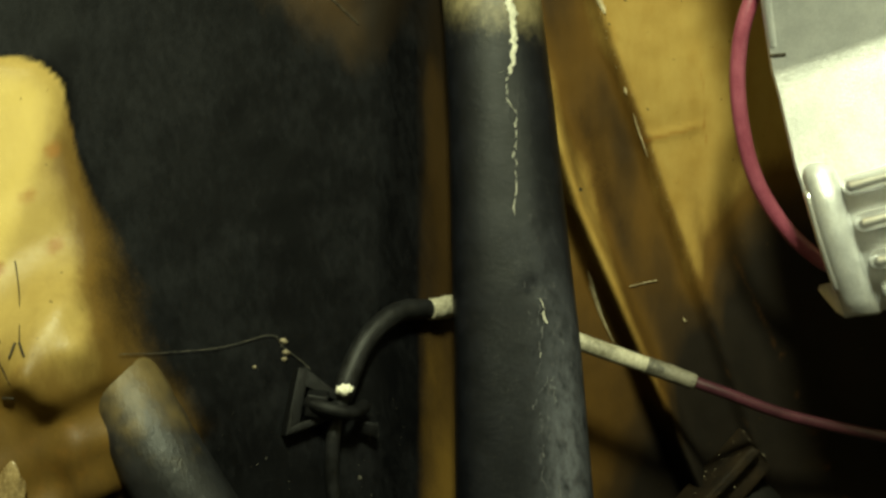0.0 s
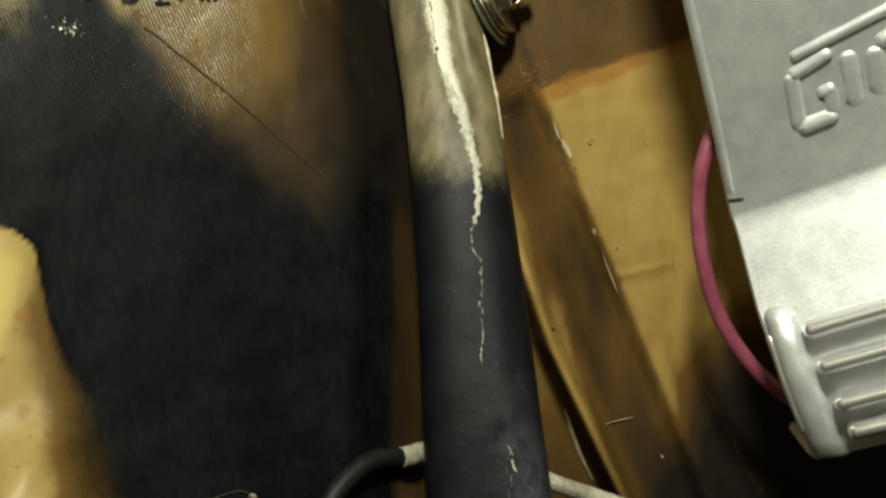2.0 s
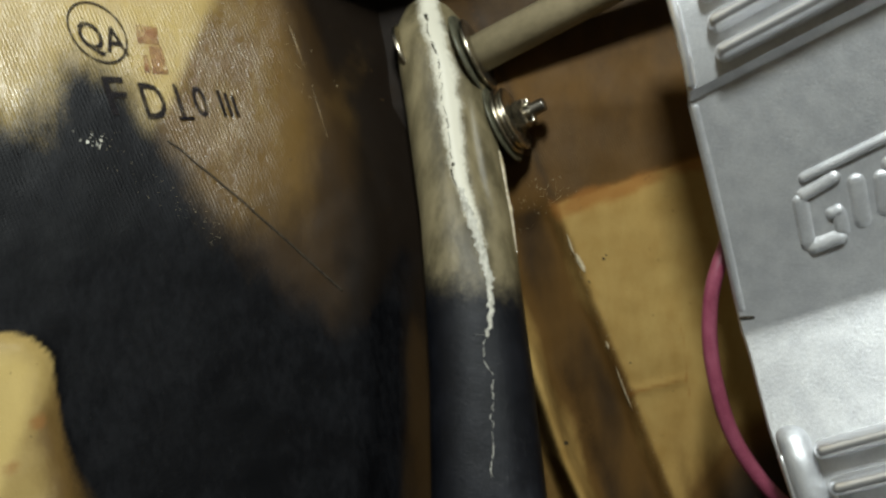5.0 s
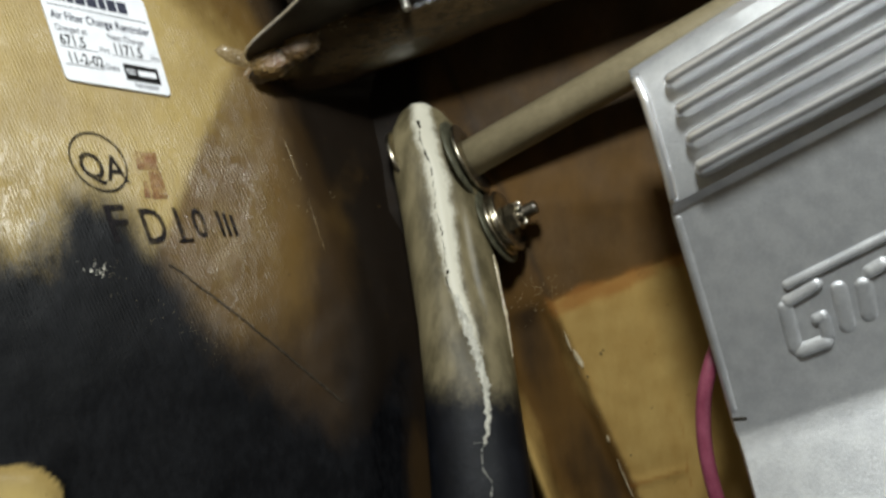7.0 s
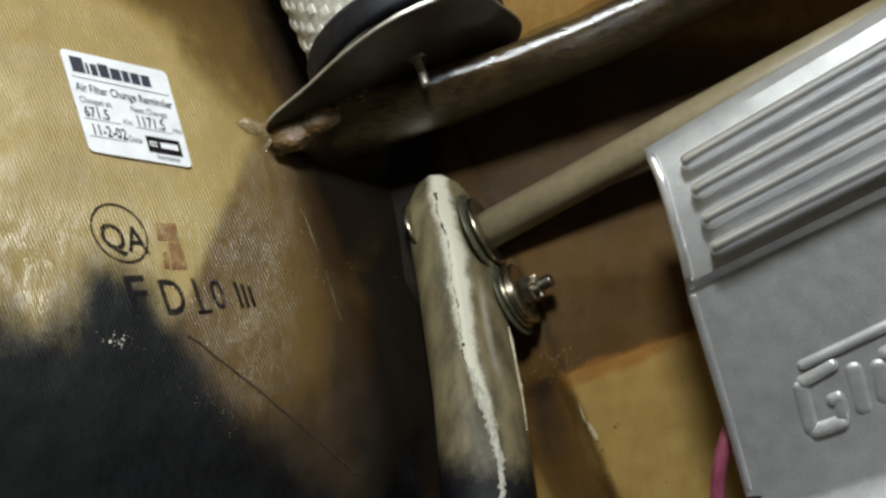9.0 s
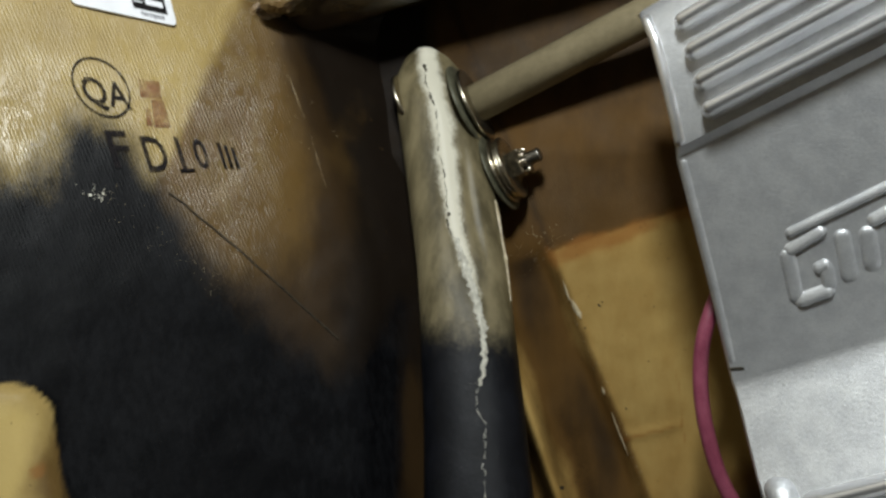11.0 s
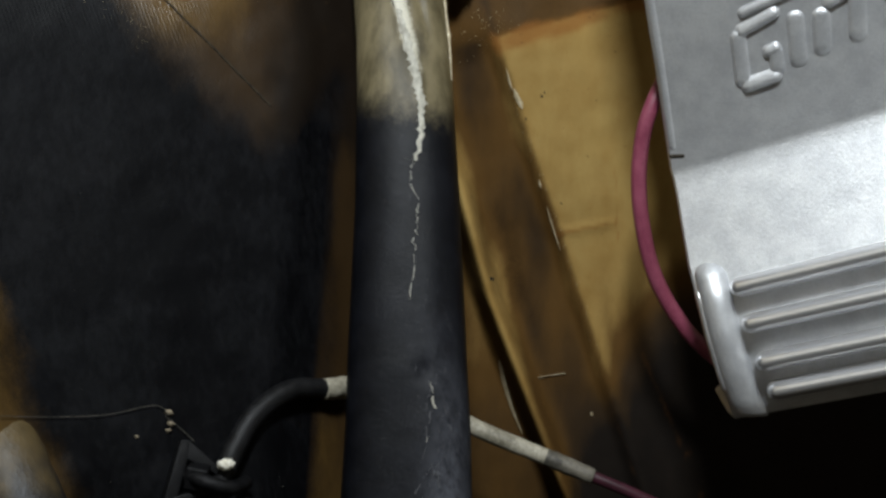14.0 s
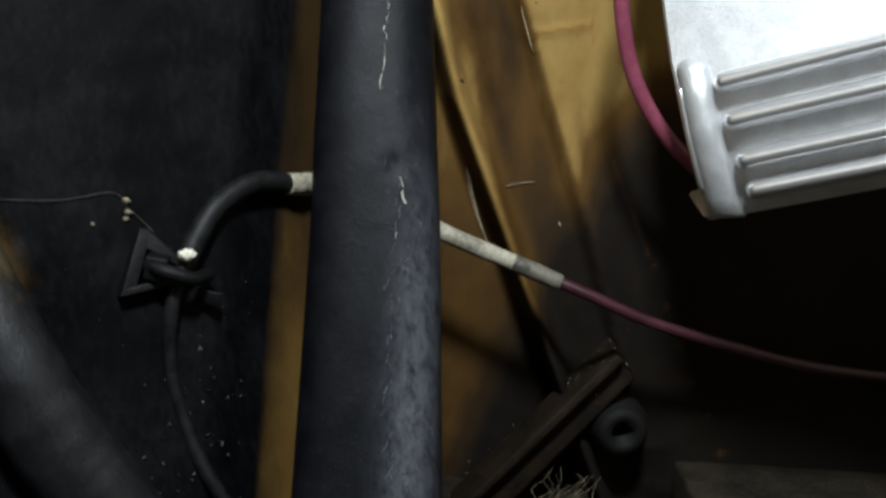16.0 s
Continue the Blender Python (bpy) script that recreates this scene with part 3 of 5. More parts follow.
for pts, half in ((((0.0572, 0.2640), (0.0588, 0.2590), (0.0602, 0.2555)), 0.0006), (((0.0608, 0.2560), (0.0622, 0.2530), (0.0640, 0.2500), (0.0648, 0.2480)), 0.0012), (((0.0735, 0.2190), (0.0741, 0.2170), (0.0746, 0.2155)), 0.0007),
                  (((0.0775, 0.2085), (0.0790, 0.2040), (0.0815, 0.1975), (0.0845, 0.1900)), 0.0004), (((0.0620, 0.1400), (0.0632, 0.1365), (0.0650, 0.1300), (0.0685, 0.1200), (0.0740, 0.1085)), 0.0009),
                  (((0.0785, 0.1358), (0.0830, 0.1368), (0.0880, 0.1378), (0.0900, 0.1380)), 0.0004), (((0.1015, 0.1225), (0.1020, 0.1215), (0.1026, 0.1208)), 0.0005)):
    part("resin_sliver", sliver(pts, half, rear_y), GLOSS, wall_rear)
for x, z, r in ((0.0665, 0.2440, 0.0005), (0.0725, 0.2535, 0.0006), (0.0735, 0.2550, 0.0004), (0.0950, 0.2530, 0.0003), (0.0835, 0.2100, 0.0004), (0.0563, 0.1775, 0.0009), (0.0930, 0.2300, 0.0003)):
    part("dark_speck", sliver(((x - r, z + r), (x, z), (x + r, z - r)), r, rear_y, 0.0003), GAPDARK, wall_rear)
for pts, half in ((((-0.0535, 0.3480), (-0.0500, 0.3390), (-0.0470, 0.3310)), 0.00028), (((-0.0440, 0.3230), (-0.0420, 0.3170), (-0.0375, 0.3030)), 0.0002)):
    part("resin_sliver", sliver(pts, half, side_y, 0.0005), GLUE, wall_side)

# ---------------------------------------------------------------- floor, and unseen plain closing walls added to bounce light
for name, b, mat, text in (("floor", (-0.5, -0.6, -0.02, 0.6, 0.60, 0.0), GRIME, "dark grimy floor with grit and dust"),
                           ("wall_left", (-0.36, -0.6, 0.0, -0.335, 0.60, 1.10), PLAINWALL, "unseen pale side wall added to bounce light"),
                           ("wall_right", (0.47, -0.6, 0.0, 0.50, 0.60, 1.10), PLAINWALL, "unseen pale side wall added to bounce light"),
                           ("wall_back", (-0.36, -0.62, 0.0, 0.50, -0.60, 1.10), PLAINWALL, "unseen pale back wall added to bounce light"),
                           ("ceiling", (-0.36, -0.6, 1.10, 0.50, 0.60, 1.12), PLAINWALL, "unseen pale ceiling added to bounce light")):
    tagged(part(name, box_bm(*b, bevel=0), mat, smooth=False), text, name.split("_")[0], kind="structure")

# ---------------------------------------------------------------- split strut
STRUT_W = [(-0.05, 0.056), (0.05, 0.0505), (0.10, 0.0470), (0.157, 0.0432), (0.21, 0.0392), (0.25, 0.0368), (0.31, 0.0352), (0.335, 0.034), (0.352, 0.028), (0.360, 0.018), (0.3635, 0.006)]
STRUT_X = [(-0.05, 0.0335), (0.05, 0.0300), (0.0855, 0.0286), (0.136, 0.0265), (0.157, 0.0249), (0.2118, 0.0215), (0.2534, 0.0178), (0.271, 0.0160), (0.3118, 0.0094), (0.335, 0.0050), (0.352, 0.0012), (0.3635, -0.0010)]


def strut_full(z):
    """How boxy the section is: 2 is an ellipse."""
    return lerp_table([(0.0, 3.0), (0.15, 2.7), (0.24, 2.3), (0.34, 2.0)], z)


def strut_front(x, z):
    """The strut's surface that faces the footwell."""
    w, c = lerp_table(STRUT_W, z) / 2, lerp_table(STRUT_X, z)
    s = max(-1.0, min(1.0, (x - c) / w))
    deep, full = 0.72 * w, strut_full(z)
    return 0.3209 + 0.4117 * z + (0.010 if z > 0.34 else 0.0) * smooth01(0.34, 0.3635, z) + deep * (1 - (1 - abs(s) ** full) ** (1 / full))


def crack_x(z):
    return lerp_table([(0.05, 0.037), (0.10, 0.0365), (0.15, 0.0345), (0.18, 0.0238), (0.205, 0.0242), (0.2296, 0.0240), (0.236, 0.0252), (0.250, 0.0243), (0.265, 0.0205), (0.285, 0.0135), (0.305, 0.0098), (0.33, 0.0070), (0.345, 0.0025), (0.36, -0.0005)], z)


zs = [-0.05 + 0.003 * i for i in range(128)] + [0.3335 + 0.0015 * i for i in range(20)] + [0.3635]
sides = 96
verts, chan = [], {"paint": [], "chalk": [], "wear": [], "dust_sheen": []}
for z in zs:
    w, c = lerp_table(STRUT_W, z) / 2, lerp_table(STRUT_X, z)
    y0 = strut_front(c, z)
    for k in range(sides):
        a = 2 * math.pi * k / sides
        sn, cs, e = math.sin(a), math.cos(a), 2 / strut_full(z)
        x, y = c + w * math.copysign(abs(sn) ** e, sn), y0 + 0.72 * w * (1 - math.copysign(abs(cs) ** e, cs))
        front = math.cos(a) > 0
        off = x - crack_x(z)
        dent = 0.0
        if front and z > 0.18:
            dent = -0.0009 * math.exp(-(off / 0.003) ** 2) * smooth01(0.235, 0.265, z) + 0.0011 * math.exp(-((off - 0.0085) / 0.0016) ** 2) * smooth01(0.268, 0.285, z) * smooth01(0.325, 0.305, z)
        if front:
            dent += 0.0016 * math.exp(-(((x - 0.0315) / 0.0028) ** 2 + ((z - 0.1575) / 0.0022) ** 2))
        verts.append((x, y + dent + 0.0003 * noise.noise(Vector((x * 80, y * 80, z * 60))), z))
        chan["paint"].append(smooth01(0.264, 0.230, z + 0.12 * (x - c)))
        chan["chalk"].append((math.exp(-((off - 0.0008) / (0.0030 + 0.0022 * smooth01(0.27, 0.32, z) + 0.0012 * noise.noise(Vector((z * 160, 0, 0))))) ** 2) * smooth01(0.24, 0.28, z) * 0.95) if front else 0)
        # Shifted right of the crack, to the side painted brighter as if lit.
        chan["dust_sheen"].append((math.exp(-((off - 0.0065) / 0.0085) ** 2) if front else 0) * smooth01(0.20, 0.08, z))
        chan["wear"].append((math.exp(-((off - 0.0055) / 0.009) ** 2) if front else 0) * smooth01(0.21, 0.13, z) * 1.3)
nz = len(zs)
faces = [(j * sides + k, j * sides + (k + 1) % sides, (j + 1) * sides + (k + 1) % sides, (j + 1) * sides + k) for j in range(nz - 1) for k in range(sides)]
faces += [tuple(range(sides - 1, -1, -1)), tuple((nz - 1) * sides + k for k in range(sides))]
me = bpy.data.meshes.new("strut_tube")
me.from_pydata(verts, [], faces)
for key, vals in chan.items():
    me.attributes.new(key, "FLOAT", "POINT").data.foreach_set("value", vals)
for p in me.polygons:
    p.use_smooth = True
strut = empty("strut", (0.03, 0.36, 0.0), "tapered cream and black strut split along its front", "strut")
tube = part("tube", me, STRUT, strut, "cream and black coated tube")


def ribbon(path, lift, seed):
    """A ragged crust along the strut: rows of (z, centre offset, half width)."""
    rnd = random.Random(seed)
    bm = bmesh.new()
    rows = []
    for z, off, half in path:
        c = crack_x(z) + off
        row = []
        for s, up in ((-1, -0.0003), (-0.55, 0.8), (0, 1.0), (0.5, 0.75), (1, -0.0003)):
            x = c + s * half * (1 + 0.35 * rnd.uniform(-1, 1))
            h = lift * up * (1 + 0.5 * rnd.uniform(-1, 1)) if up > 0 else up
            row.append(bm.verts.new((x, strut_front(x, z) - h - 0.0009 * math.exp(-((x - crack_x(z)) / 0.003) ** 2) * smooth01(0.235, 0.265, z), z)))
        rows.append(row)
    for a, b in zip(rows, rows[1:]):
        for k in range(4):
            bm.faces.new((a[k], a[k + 1], b[k + 1], b[k]))
    return bm


rnd = random.Random(4)
crust = []
z = 0.2285
while z < 0.284:
    crust.append((z, 0.0007 * rnd.uniform(-1, 1), lerp_table([(0.2285, 0.0011), (0.24, 0.0014), (0.25, 0.0019), (0.264, 0.0021), (0.284, 0.0012)], z) * rnd.uniform(0.75, 1.2)))
    z += 0.0011
part("crack_crust", ribbon(crust, 0.0006, 1), CHALK, strut, "chalky white raised crack line")
part("crack_crust", ribbon([(0.2290 + 0.00005 * i, -0.0045 + 0.00075 * i, 0.0004) for i in range(8)], 0.0003, 3), CHALK, strut)
z, drift = 0.2280, 0.0
while z > 0.181:
    n = rnd.randint(3, 9)
    rows_ = []
    for i in range(n + 1):
        drift = max(-0.0017, min(0.0017, drift + rnd.uniform(-0.0008, 0.0008)))
        rows_.append((z, drift, rnd.uniform(0.00008, 0.00034) * (0.4 if i in (0, n) else 1)))
        z -= rnd.uniform(0.0004, 0.0008)
    part("crack_crust", ribbon(rows_, 0.0003, int(z * 1e5)), CHALK, strut)
    z -= rnd.uniform(0.0, 0.0004)
z, wander = 0.284, 0.0
while z < 0.353:
    n = rnd.randint(3, 14)
    broad_ = rnd.choice((0.0002, 0.0003, 0.00045, 0.0008)) * (1.7 if z > 0.335 else 1)
    rows_ = []
    for i in range(n + 1):
        wander = max(-0.0010, min(0.0010, wander + rnd.uniform(-0.0004, 0.0004)))
        rows_.append((z, -0.0012 + wander, broad_ * (0.25 if i in (0, n) else rnd.uniform(0.3, 1.5))))
        z += rnd.uniform(0.0003, 0.0007)
    part("crack_slot", ribbon(rows_, 0.00025, int(z * 1e5)), GAPDARK, strut, "dark open split")
    z += rnd.uniform(0.0001, 0.0012)
bead = [Vector((lerp_table(STRUT_X, q) + 0.492 * lerp_table(STRUT_W, q), strut_front(lerp_table(STRUT_X, q) + 0.492 * lerp_table(STRUT_W, q), q) - 0.0002, q)) for q in (0.298, 0.290, 0.282, 0.274, 0.266, 0.258)]
part("sealant_bead", tube_bm(bead, [0.0003, 0.0008, 0.0006, 0.0008, 0.0006, 0.0002], 10, jitter=0.5), GLOSS, strut, "pale sealant bead")
for i in range(30):
    z = 0.158 - 0.0034 * i + rnd.uniform(-0.002, 0.002)
    off, lean = rnd.gauss(-0.0005, 0.0022), rnd.uniform(-0.0007, 0.0004)
    wide = rnd.uniform(0.00012, 0.00035) * (1.8 if i in (1, 3, 6) else 1)
    part("scuff", ribbon([(z - 0.0008 * k, off + lean * k + rnd.uniform(-0.0003, 0.0003), wide * rnd.uniform(0.5, 1.4)) for k in range(rnd.randint(3, 7))], 0.00016, 50 + i), CHALK if i in (1, 3, 6) else SCUFF, strut)

# cross rod and its big washers through the top of the strut
ROD_AX = Vector((0.888, -0.06, 0.440))
rod_at = Vector((0.0235, 0.470, 0.3395))
cross_rod = empty("cross_rod", rod_at, "tan primed steel tube running out of the strut", "rod")
part("rod_tube", tube_bm([rod_at - ROD_AX * 0.004, rod_at + ROD_AX * 0.36], 0.0080, 40), ROD, cross_rod)
WASH_AX = Vector((0.86, -0.22, 0.40))
part("flange_washer", lathe_bm(rod_at - WASH_AX * 0.004, WASH_AX, [(0, 0.0072), (0, 0.0150), (0.0003, 0.0158), (0.0014, 0.0158), (0.0017, 0.0150), (0.0017, 0.0072)], 56, bore=True), STEEL, cross_rod, "plated steel washer")
part("back_washer", lathe_bm(rod_at - WASH_AX * 0.0068, WASH_AX, [(0, 0.006), (0, 0.0188), (0.0012, 0.0188), (0.0012, 0.006)], 56, bore=True), GREENWASH, cross_rod, "thin green washer")
part("far_washer", lathe_bm((-0.0085, 0.476, 0.3385), WASH_AX, [(0, 0.005), (0, 0.0130), (0.0003, 0.0135), (0.0013, 0.0135), (0.0016, 0.0130), (0.0016, 0.005)], 56, bore=True), STEEL, cross_rod, "plated steel washer")

# bolt with washers and castle nut
BOLT_AX = Vector((0.87, -0.28, 0.40)).normalized()
bolt_at = Vector((0.0335, 0.4655, 0.3105))
bolt = empty("bolt", bolt_at, "plated bolt with stacked washers and a castle nut", "bolt")
for h, r, th, mat in ((-0.0035, 0.0168, 0.0011, GREENWASH), (-0.0018, 0.0142, 0.0014, STEEL), (0.0000, 0.0128, 0.0015, STEEL), (0.0019, 0.0136, 0.0012, STEEL)):
    part("washer", lathe_bm(bolt_at + BOLT_AX * h, BOLT_AX, [(0, 0.003), (0, r - 0.0004), (0.0003, r), (th - 0.0003, r), (th, r - 0.0004), (th, 0.003)], 56, bore=True), mat, bolt)
bm = lathe_bm(bolt_at + BOLT_AX * 0.0031, BOLT_AX, [(0, 0.0056), (0.0006, 0.0062), (0.0042, 0.0062), (0.0048, 0.0054)], 6)
nut = sharp(part("nut", bm, STEEL, bolt, "plated castle nut"), 25)
u = BOLT_AX.orthogonal().normalized()
w = BOLT_AX.cross(u)
for k in range(6):
    a = 2 * math.pi * (k + 0.5) / 6
    d, e = u * math.cos(a) + w * math.sin(a), w * math.cos(a) - u * math.sin(a)
    c = bolt_at + BOLT_AX * 0.0079
    q = [c + d * r + e * s + BOLT_AX * h for h in (0, 0.0026) for r, s in ((0.0030, -0.0011), (0.0050, -0.0015), (0.0050, 0.0015), (0.0030, 0.0011))]
    part("crown_tooth", block_bm(q, 0.0002, 1), STEEL, nut)
thread = []
for i in range(18):
    thread.append((0.006 + 0.00055 * i, 0.0030 if i % 2 else 0.0026))
part("thread", lathe_bm(bolt_at, BOLT_AX, thread + [(0.0160, 0.0026), (0.0164, 0.0020)], 28), STEEL_DARK, bolt, "dark threaded shank end")
pin = [bolt_at + BOLT_AX * 0.0092 + w * s + u * (0.0004 * (-1) ** i) for i, s in enumerate((-0.0075, -0.003, 0.003, 0.0075))]
part("split_pin", tube_bm(pin, 0.0006, 10), STEEL, bolt)

# ---------------------------------------------------------------- shelf rib with a rolled resin edge
shelf = empty("shelf_rib", (0.02, 0.447, 0.39), "dark brown glossy resin-coated shelf rib", "shelf")


def shelf_ring(x):
    d = max(x + 0.068, -0.004)
    zb = 0.3700 + 0.20 * d + 0.66 * d * min(d, 0.2)
    top = 0.0150 + 0.0055 * smooth01(0.10, 0.0, d) + 0.0009 * noise.noise(Vector((x * 45, 0, 0)))
    wob = 0.0007 * noise.noise(Vector((x * 50, 4, 0))) + 0.00015 * noise.noise(Vector((x * 270, 2, 0)))
    prof = [(0.085, 0.010), (0.034, -0.0030), (0.020, -0.0040), (0.012, -0.0026), (0.0062, 0.0008), (0.0028, 0.0044), (0.0008, 0.0066), (0.0, 0.0084), (0.0003, 0.0100), (0.0010, 0.0116), (0.0022, 0.0130), (0.0042, 0.0141), (0.008, 0.0149), (0.03, 0.0160), (0.085, 0.030)]
    return [(x, 0.447 + dy + wob + 0.010 * smooth01(-0.044, -0.066, x) + 0.030 * smooth01(-0.062, -0.080, x), zb + dz * top / 0.0125 + 0.0002 * noise.noise(Vector((x * 210, dz * 300, 1)))) for dy, dz in prof]


bm = bmesh.new()
rings = [[bm.verts.new(p) for p in shelf_ring(-0.090 + 0.003 * i)] for i in range(128)]
for a, b in zip(rings, rings[1:]):
    for k in range(len(a)):
        bm.faces.new((a[k], a[(k + 1) % len(a)], b[(k + 1) % len(a)], b[k]))
bm.faces.new(rings[0][::-1])
bm.faces.new(rings[-1])
part("rolled_edge", bm, RESIN, shelf, "glossy brown rolled resin edge")
rnd = random.Random(9)
for x, z, rx, rz, turn, mat, said in ((-0.0735, 0.3815, 0.0080, 0.0050, -35, GLUE, "cloudy amber resin lump"), (-0.0645, 0.3755, 0.0070, 0.0050, 20, FILLET, "glossy lumpy amber resin"),
                                      (-0.0560, 0.3800, 0.0090, 0.0064, 15, FILLET, "glossy lumpy amber resin"), (-0.0450, 0.3850, 0.0085, 0.0050, 18, FILLET, "glossy lumpy amber resin")):
    bm = bmesh.new()
    bmesh.ops.create_icosphere(bm, subdivisions=5, radius=1)
    y = min(side_y(x, z), 0.4455 if x > -0.060 else 1) + 0.0006
    c, s_ = math.cos(radians(turn)), math.sin(radians(turn))
    for v in bm.verts:
        q = v.co * (1 + 0.16 * noise.noise(v.co * 1.6 + Vector((x * 900, 0, 0))) + 0.12 * noise.noise(v.co * 6 + Vector((x * 500, 3, 0))) + 0.06 * noise.noise(v.co * 15))
        v.co = (x + c * q.x * rx - s_ * q.z * rz, y + q.y * (0.0050 if x > -0.060 else 0.0020) + (0.10 if x > -0.060 else 0.45) * (c * q.x * rx), z + s_ * q.x * rx + c * q.z * rz)
    part("resin_lump", bm, mat, shelf, said)

# ---------------------------------------------------------------- duct fitting on the shelf: plate, collar, woven hose
U = Vector((0.90, 0.30, 0.32)).normalized()
V = Vector((0.20, -1.03, 0.40)).normalized()
V = (V - U * V.dot(U)).normalized()
AX = U.cross(V)
AX = AX if AX.z > 0 else -AX
C = Vector((-0.010, 0.452, 0.4035))
duct = empty("duct_fitting", C, "eared metal duct plate with black rubber collar", "duct fitting")
EAR = [(-0.0610, -0.006), (-0.0420, 0.0165), (-0.0257, 0.0337), (-0.0077, 0.0455), (0.0106, 0.0489), (0.0279, 0.0434), (0.0399, 0.0287), (0.0535, 0.005), (0.047, -0.020), (0.025, -0.038), (-0.010, -0.042), (-0.045, -0.030)]


def plate_outline(shrink=0.0):
    """The eared plate's edge, rounded between its corners."""
    out, n = [], len(EAR)
    for i in range(n):
        p0, p1, p2, p3 = (Vector((*EAR[(i + k) % n], 0)) for k in (-1, 0, 1, 2))
        for k in range(6):
            t = k / 6
            q = 0.5 * ((2 * p1) + (p2 - p0) * t + (2 * p0 - 5 * p1 + 4 * p2 - p3) * t * t + (3 * p1 - p0 - 3 * p2 + p3) * t ** 3)
            q = q * (1 - shrink / q.length)
            out.append(C + U * q.x + V * q.y)
    return out


def plate_bm(outline, h0, h1):
    bm = bmesh.new()
    lo, hi = [bm.verts.new(p + AX * h0) for p in outline], [bm.verts.new(p + AX * h1) for p in outline]
    for i in range(len(lo)):
        j = (i + 1) % len(lo)
        bm.faces.new((lo[i], lo[j], hi[j], hi[i]))
    bm.faces.new(lo[::-1])
    bm.faces.new(hi)
    return bm


plate = sharp(part("plate", plate_bm(plate_outline(0.0006), -0.0002, 0.0010), PLATE, duct, "dark grey-brown eared plate"))
sharp(part("plate_rim", plate_bm(plate_outline(), 0.0002, 0.0013), PLATE_EDGE, duct, "bare metal plate edge"))
RC = C + U * 0.002 + V * 0.006
CC = RC + U * 0.003 - V * 0.001
part("collar_neck", lathe_bm(CC + AX * 0.0013, AX, [(0, 0.030), (0, 0.0375), (0.005, 0.0375), (0.005, 0.030)], 64, bore=True), RUBBER, duct, "black rubber neck")
part("collar", lathe_bm(CC + AX * 0.0045, AX, [(0, 0.030), (0, 0.0412), (0.0015, 0.0425), (0.0095, 0.0425), (0.0120, 0.0410), (0.0120, 0.030)], 80, bore=True), RUBBER, duct, "black rubber collar")
HC = RC - U * 0.001
hose = empty("woven_hose", HC + AX * 0.014, "silver-white woven cloth duct hose", "hose")
part("hose_core", lathe_bm(HC + AX * 0.004, AX, [(0, 0.034), (0.001, 0.0355), (0.16, 0.0355), (0.161, 0.034)], 60), BRAID, hose)
strand, tris = [], []
n_around, n_up = 38, 28
rnd = random.Random(12)
for j in range(n_up):
    for i in range(n_around):
        if (i + j) % 2:
            continue
        a0 = 2 * math.pi * i / n_around
        h0 = 0.0175 + j * 0.0050 + rnd.uniform(-0.0004, 0.0004)
        puff, skew = rnd.uniform(0.6, 1.25), rnd.uniform(-0.0005, 0.0005)
        base = len(strand)
        for dh, full in ((-0.56, 0.1), (-0.38, 0.8), (0.0, 1.0), (0.38, 0.8), (0.56, 0.1)):
            for da, lift in ((-1.0, -0.0002), (-0.7, 0.0006), (0.0, 0.0011), (0.7, 0.0006), (1.0, -0.0002)):
                a = a0 + da * math.pi / n_around * (0.85 + 0.15 * full)
                r = 0.0355 + lift * full * puff
                strand.append(HC + AX * (h0 + dh * 0.0046 + skew * da) + (U * math.cos(a) + V * math.sin(a)) * r)
        for m in range(4):
            for k in range(4):
                tris.append((base + 5 * m + k, base + 5 * m + k + 1, base + 5 * m + 6 + k, base + 5 * m + 5 + k))
me = bpy.data.meshes.new("weave")
me.from_pydata([tuple(p) for p in strand], [], tris)
ob = part("weave", me, BRAID, hose, "raised woven strands")
tagged(ob, kind="stuff")
SC = Vector((-0.0038, 0.4435, 0.4070))
screw = empty("stub_screw", SC, "grey stub screw hanging from the duct plate", "screw")
sx = Vector((0.30, -0.35, -0.88)).normalized()
part("shank", lathe_bm(SC - sx * 0.001, sx, [(0.0008 * i, 0.0019 if i % 2 else 0.0016) for i in range(17)], 20), PLATE_EDGE, screw, "grey threaded shank")
part("collar_washer", lathe_bm(SC - sx * 0.0012, sx, [(0, 0.001), (0, 0.0042), (0.0008, 0.0042), (0.0008, 0.001)], 32, bore=True), STEEL_DARK, screw)

# ---------------------------------------------------------------- rudder pedal
PED = [(0.0822, 0.418, 0.3655), (0.0812, 0.402, 0.3640), (0.0808, 0.3945, 0.3600), (0.0835, 0.3905, 0.3520), (0.0870, 0.3892, 0.3380), (0.0905, 0.3900, 0.3240), (0.0926, 0.3922, 0.3150),
       (0.0934, 0.3965, 0.3118), (0.0962, 0.3985, 0.3020), (0.1066, 0.4068, 0.2660), (0.1163, 0.4150, 0.2298), (0.1173, 0.4150, 0.2274), (0.1184, 0.4110, 0.2215),
       (0.1205, 0.4037, 0.2080), (0.1222, 0.3982, 0.1975), (0.1230, 0.3945, 0.1935), (0.1246, 0.3905, 0.1870), (0.1285, 0.3870, 0.1740), (0.1335, 0.3850, 0.1610), (0.1380, 0.3850, 0.1510),
       (0.1406, 0.3870, 0.1462), (0.1412, 0.3990, 0.1450), (0.1405, 0.418, 0.1480)]


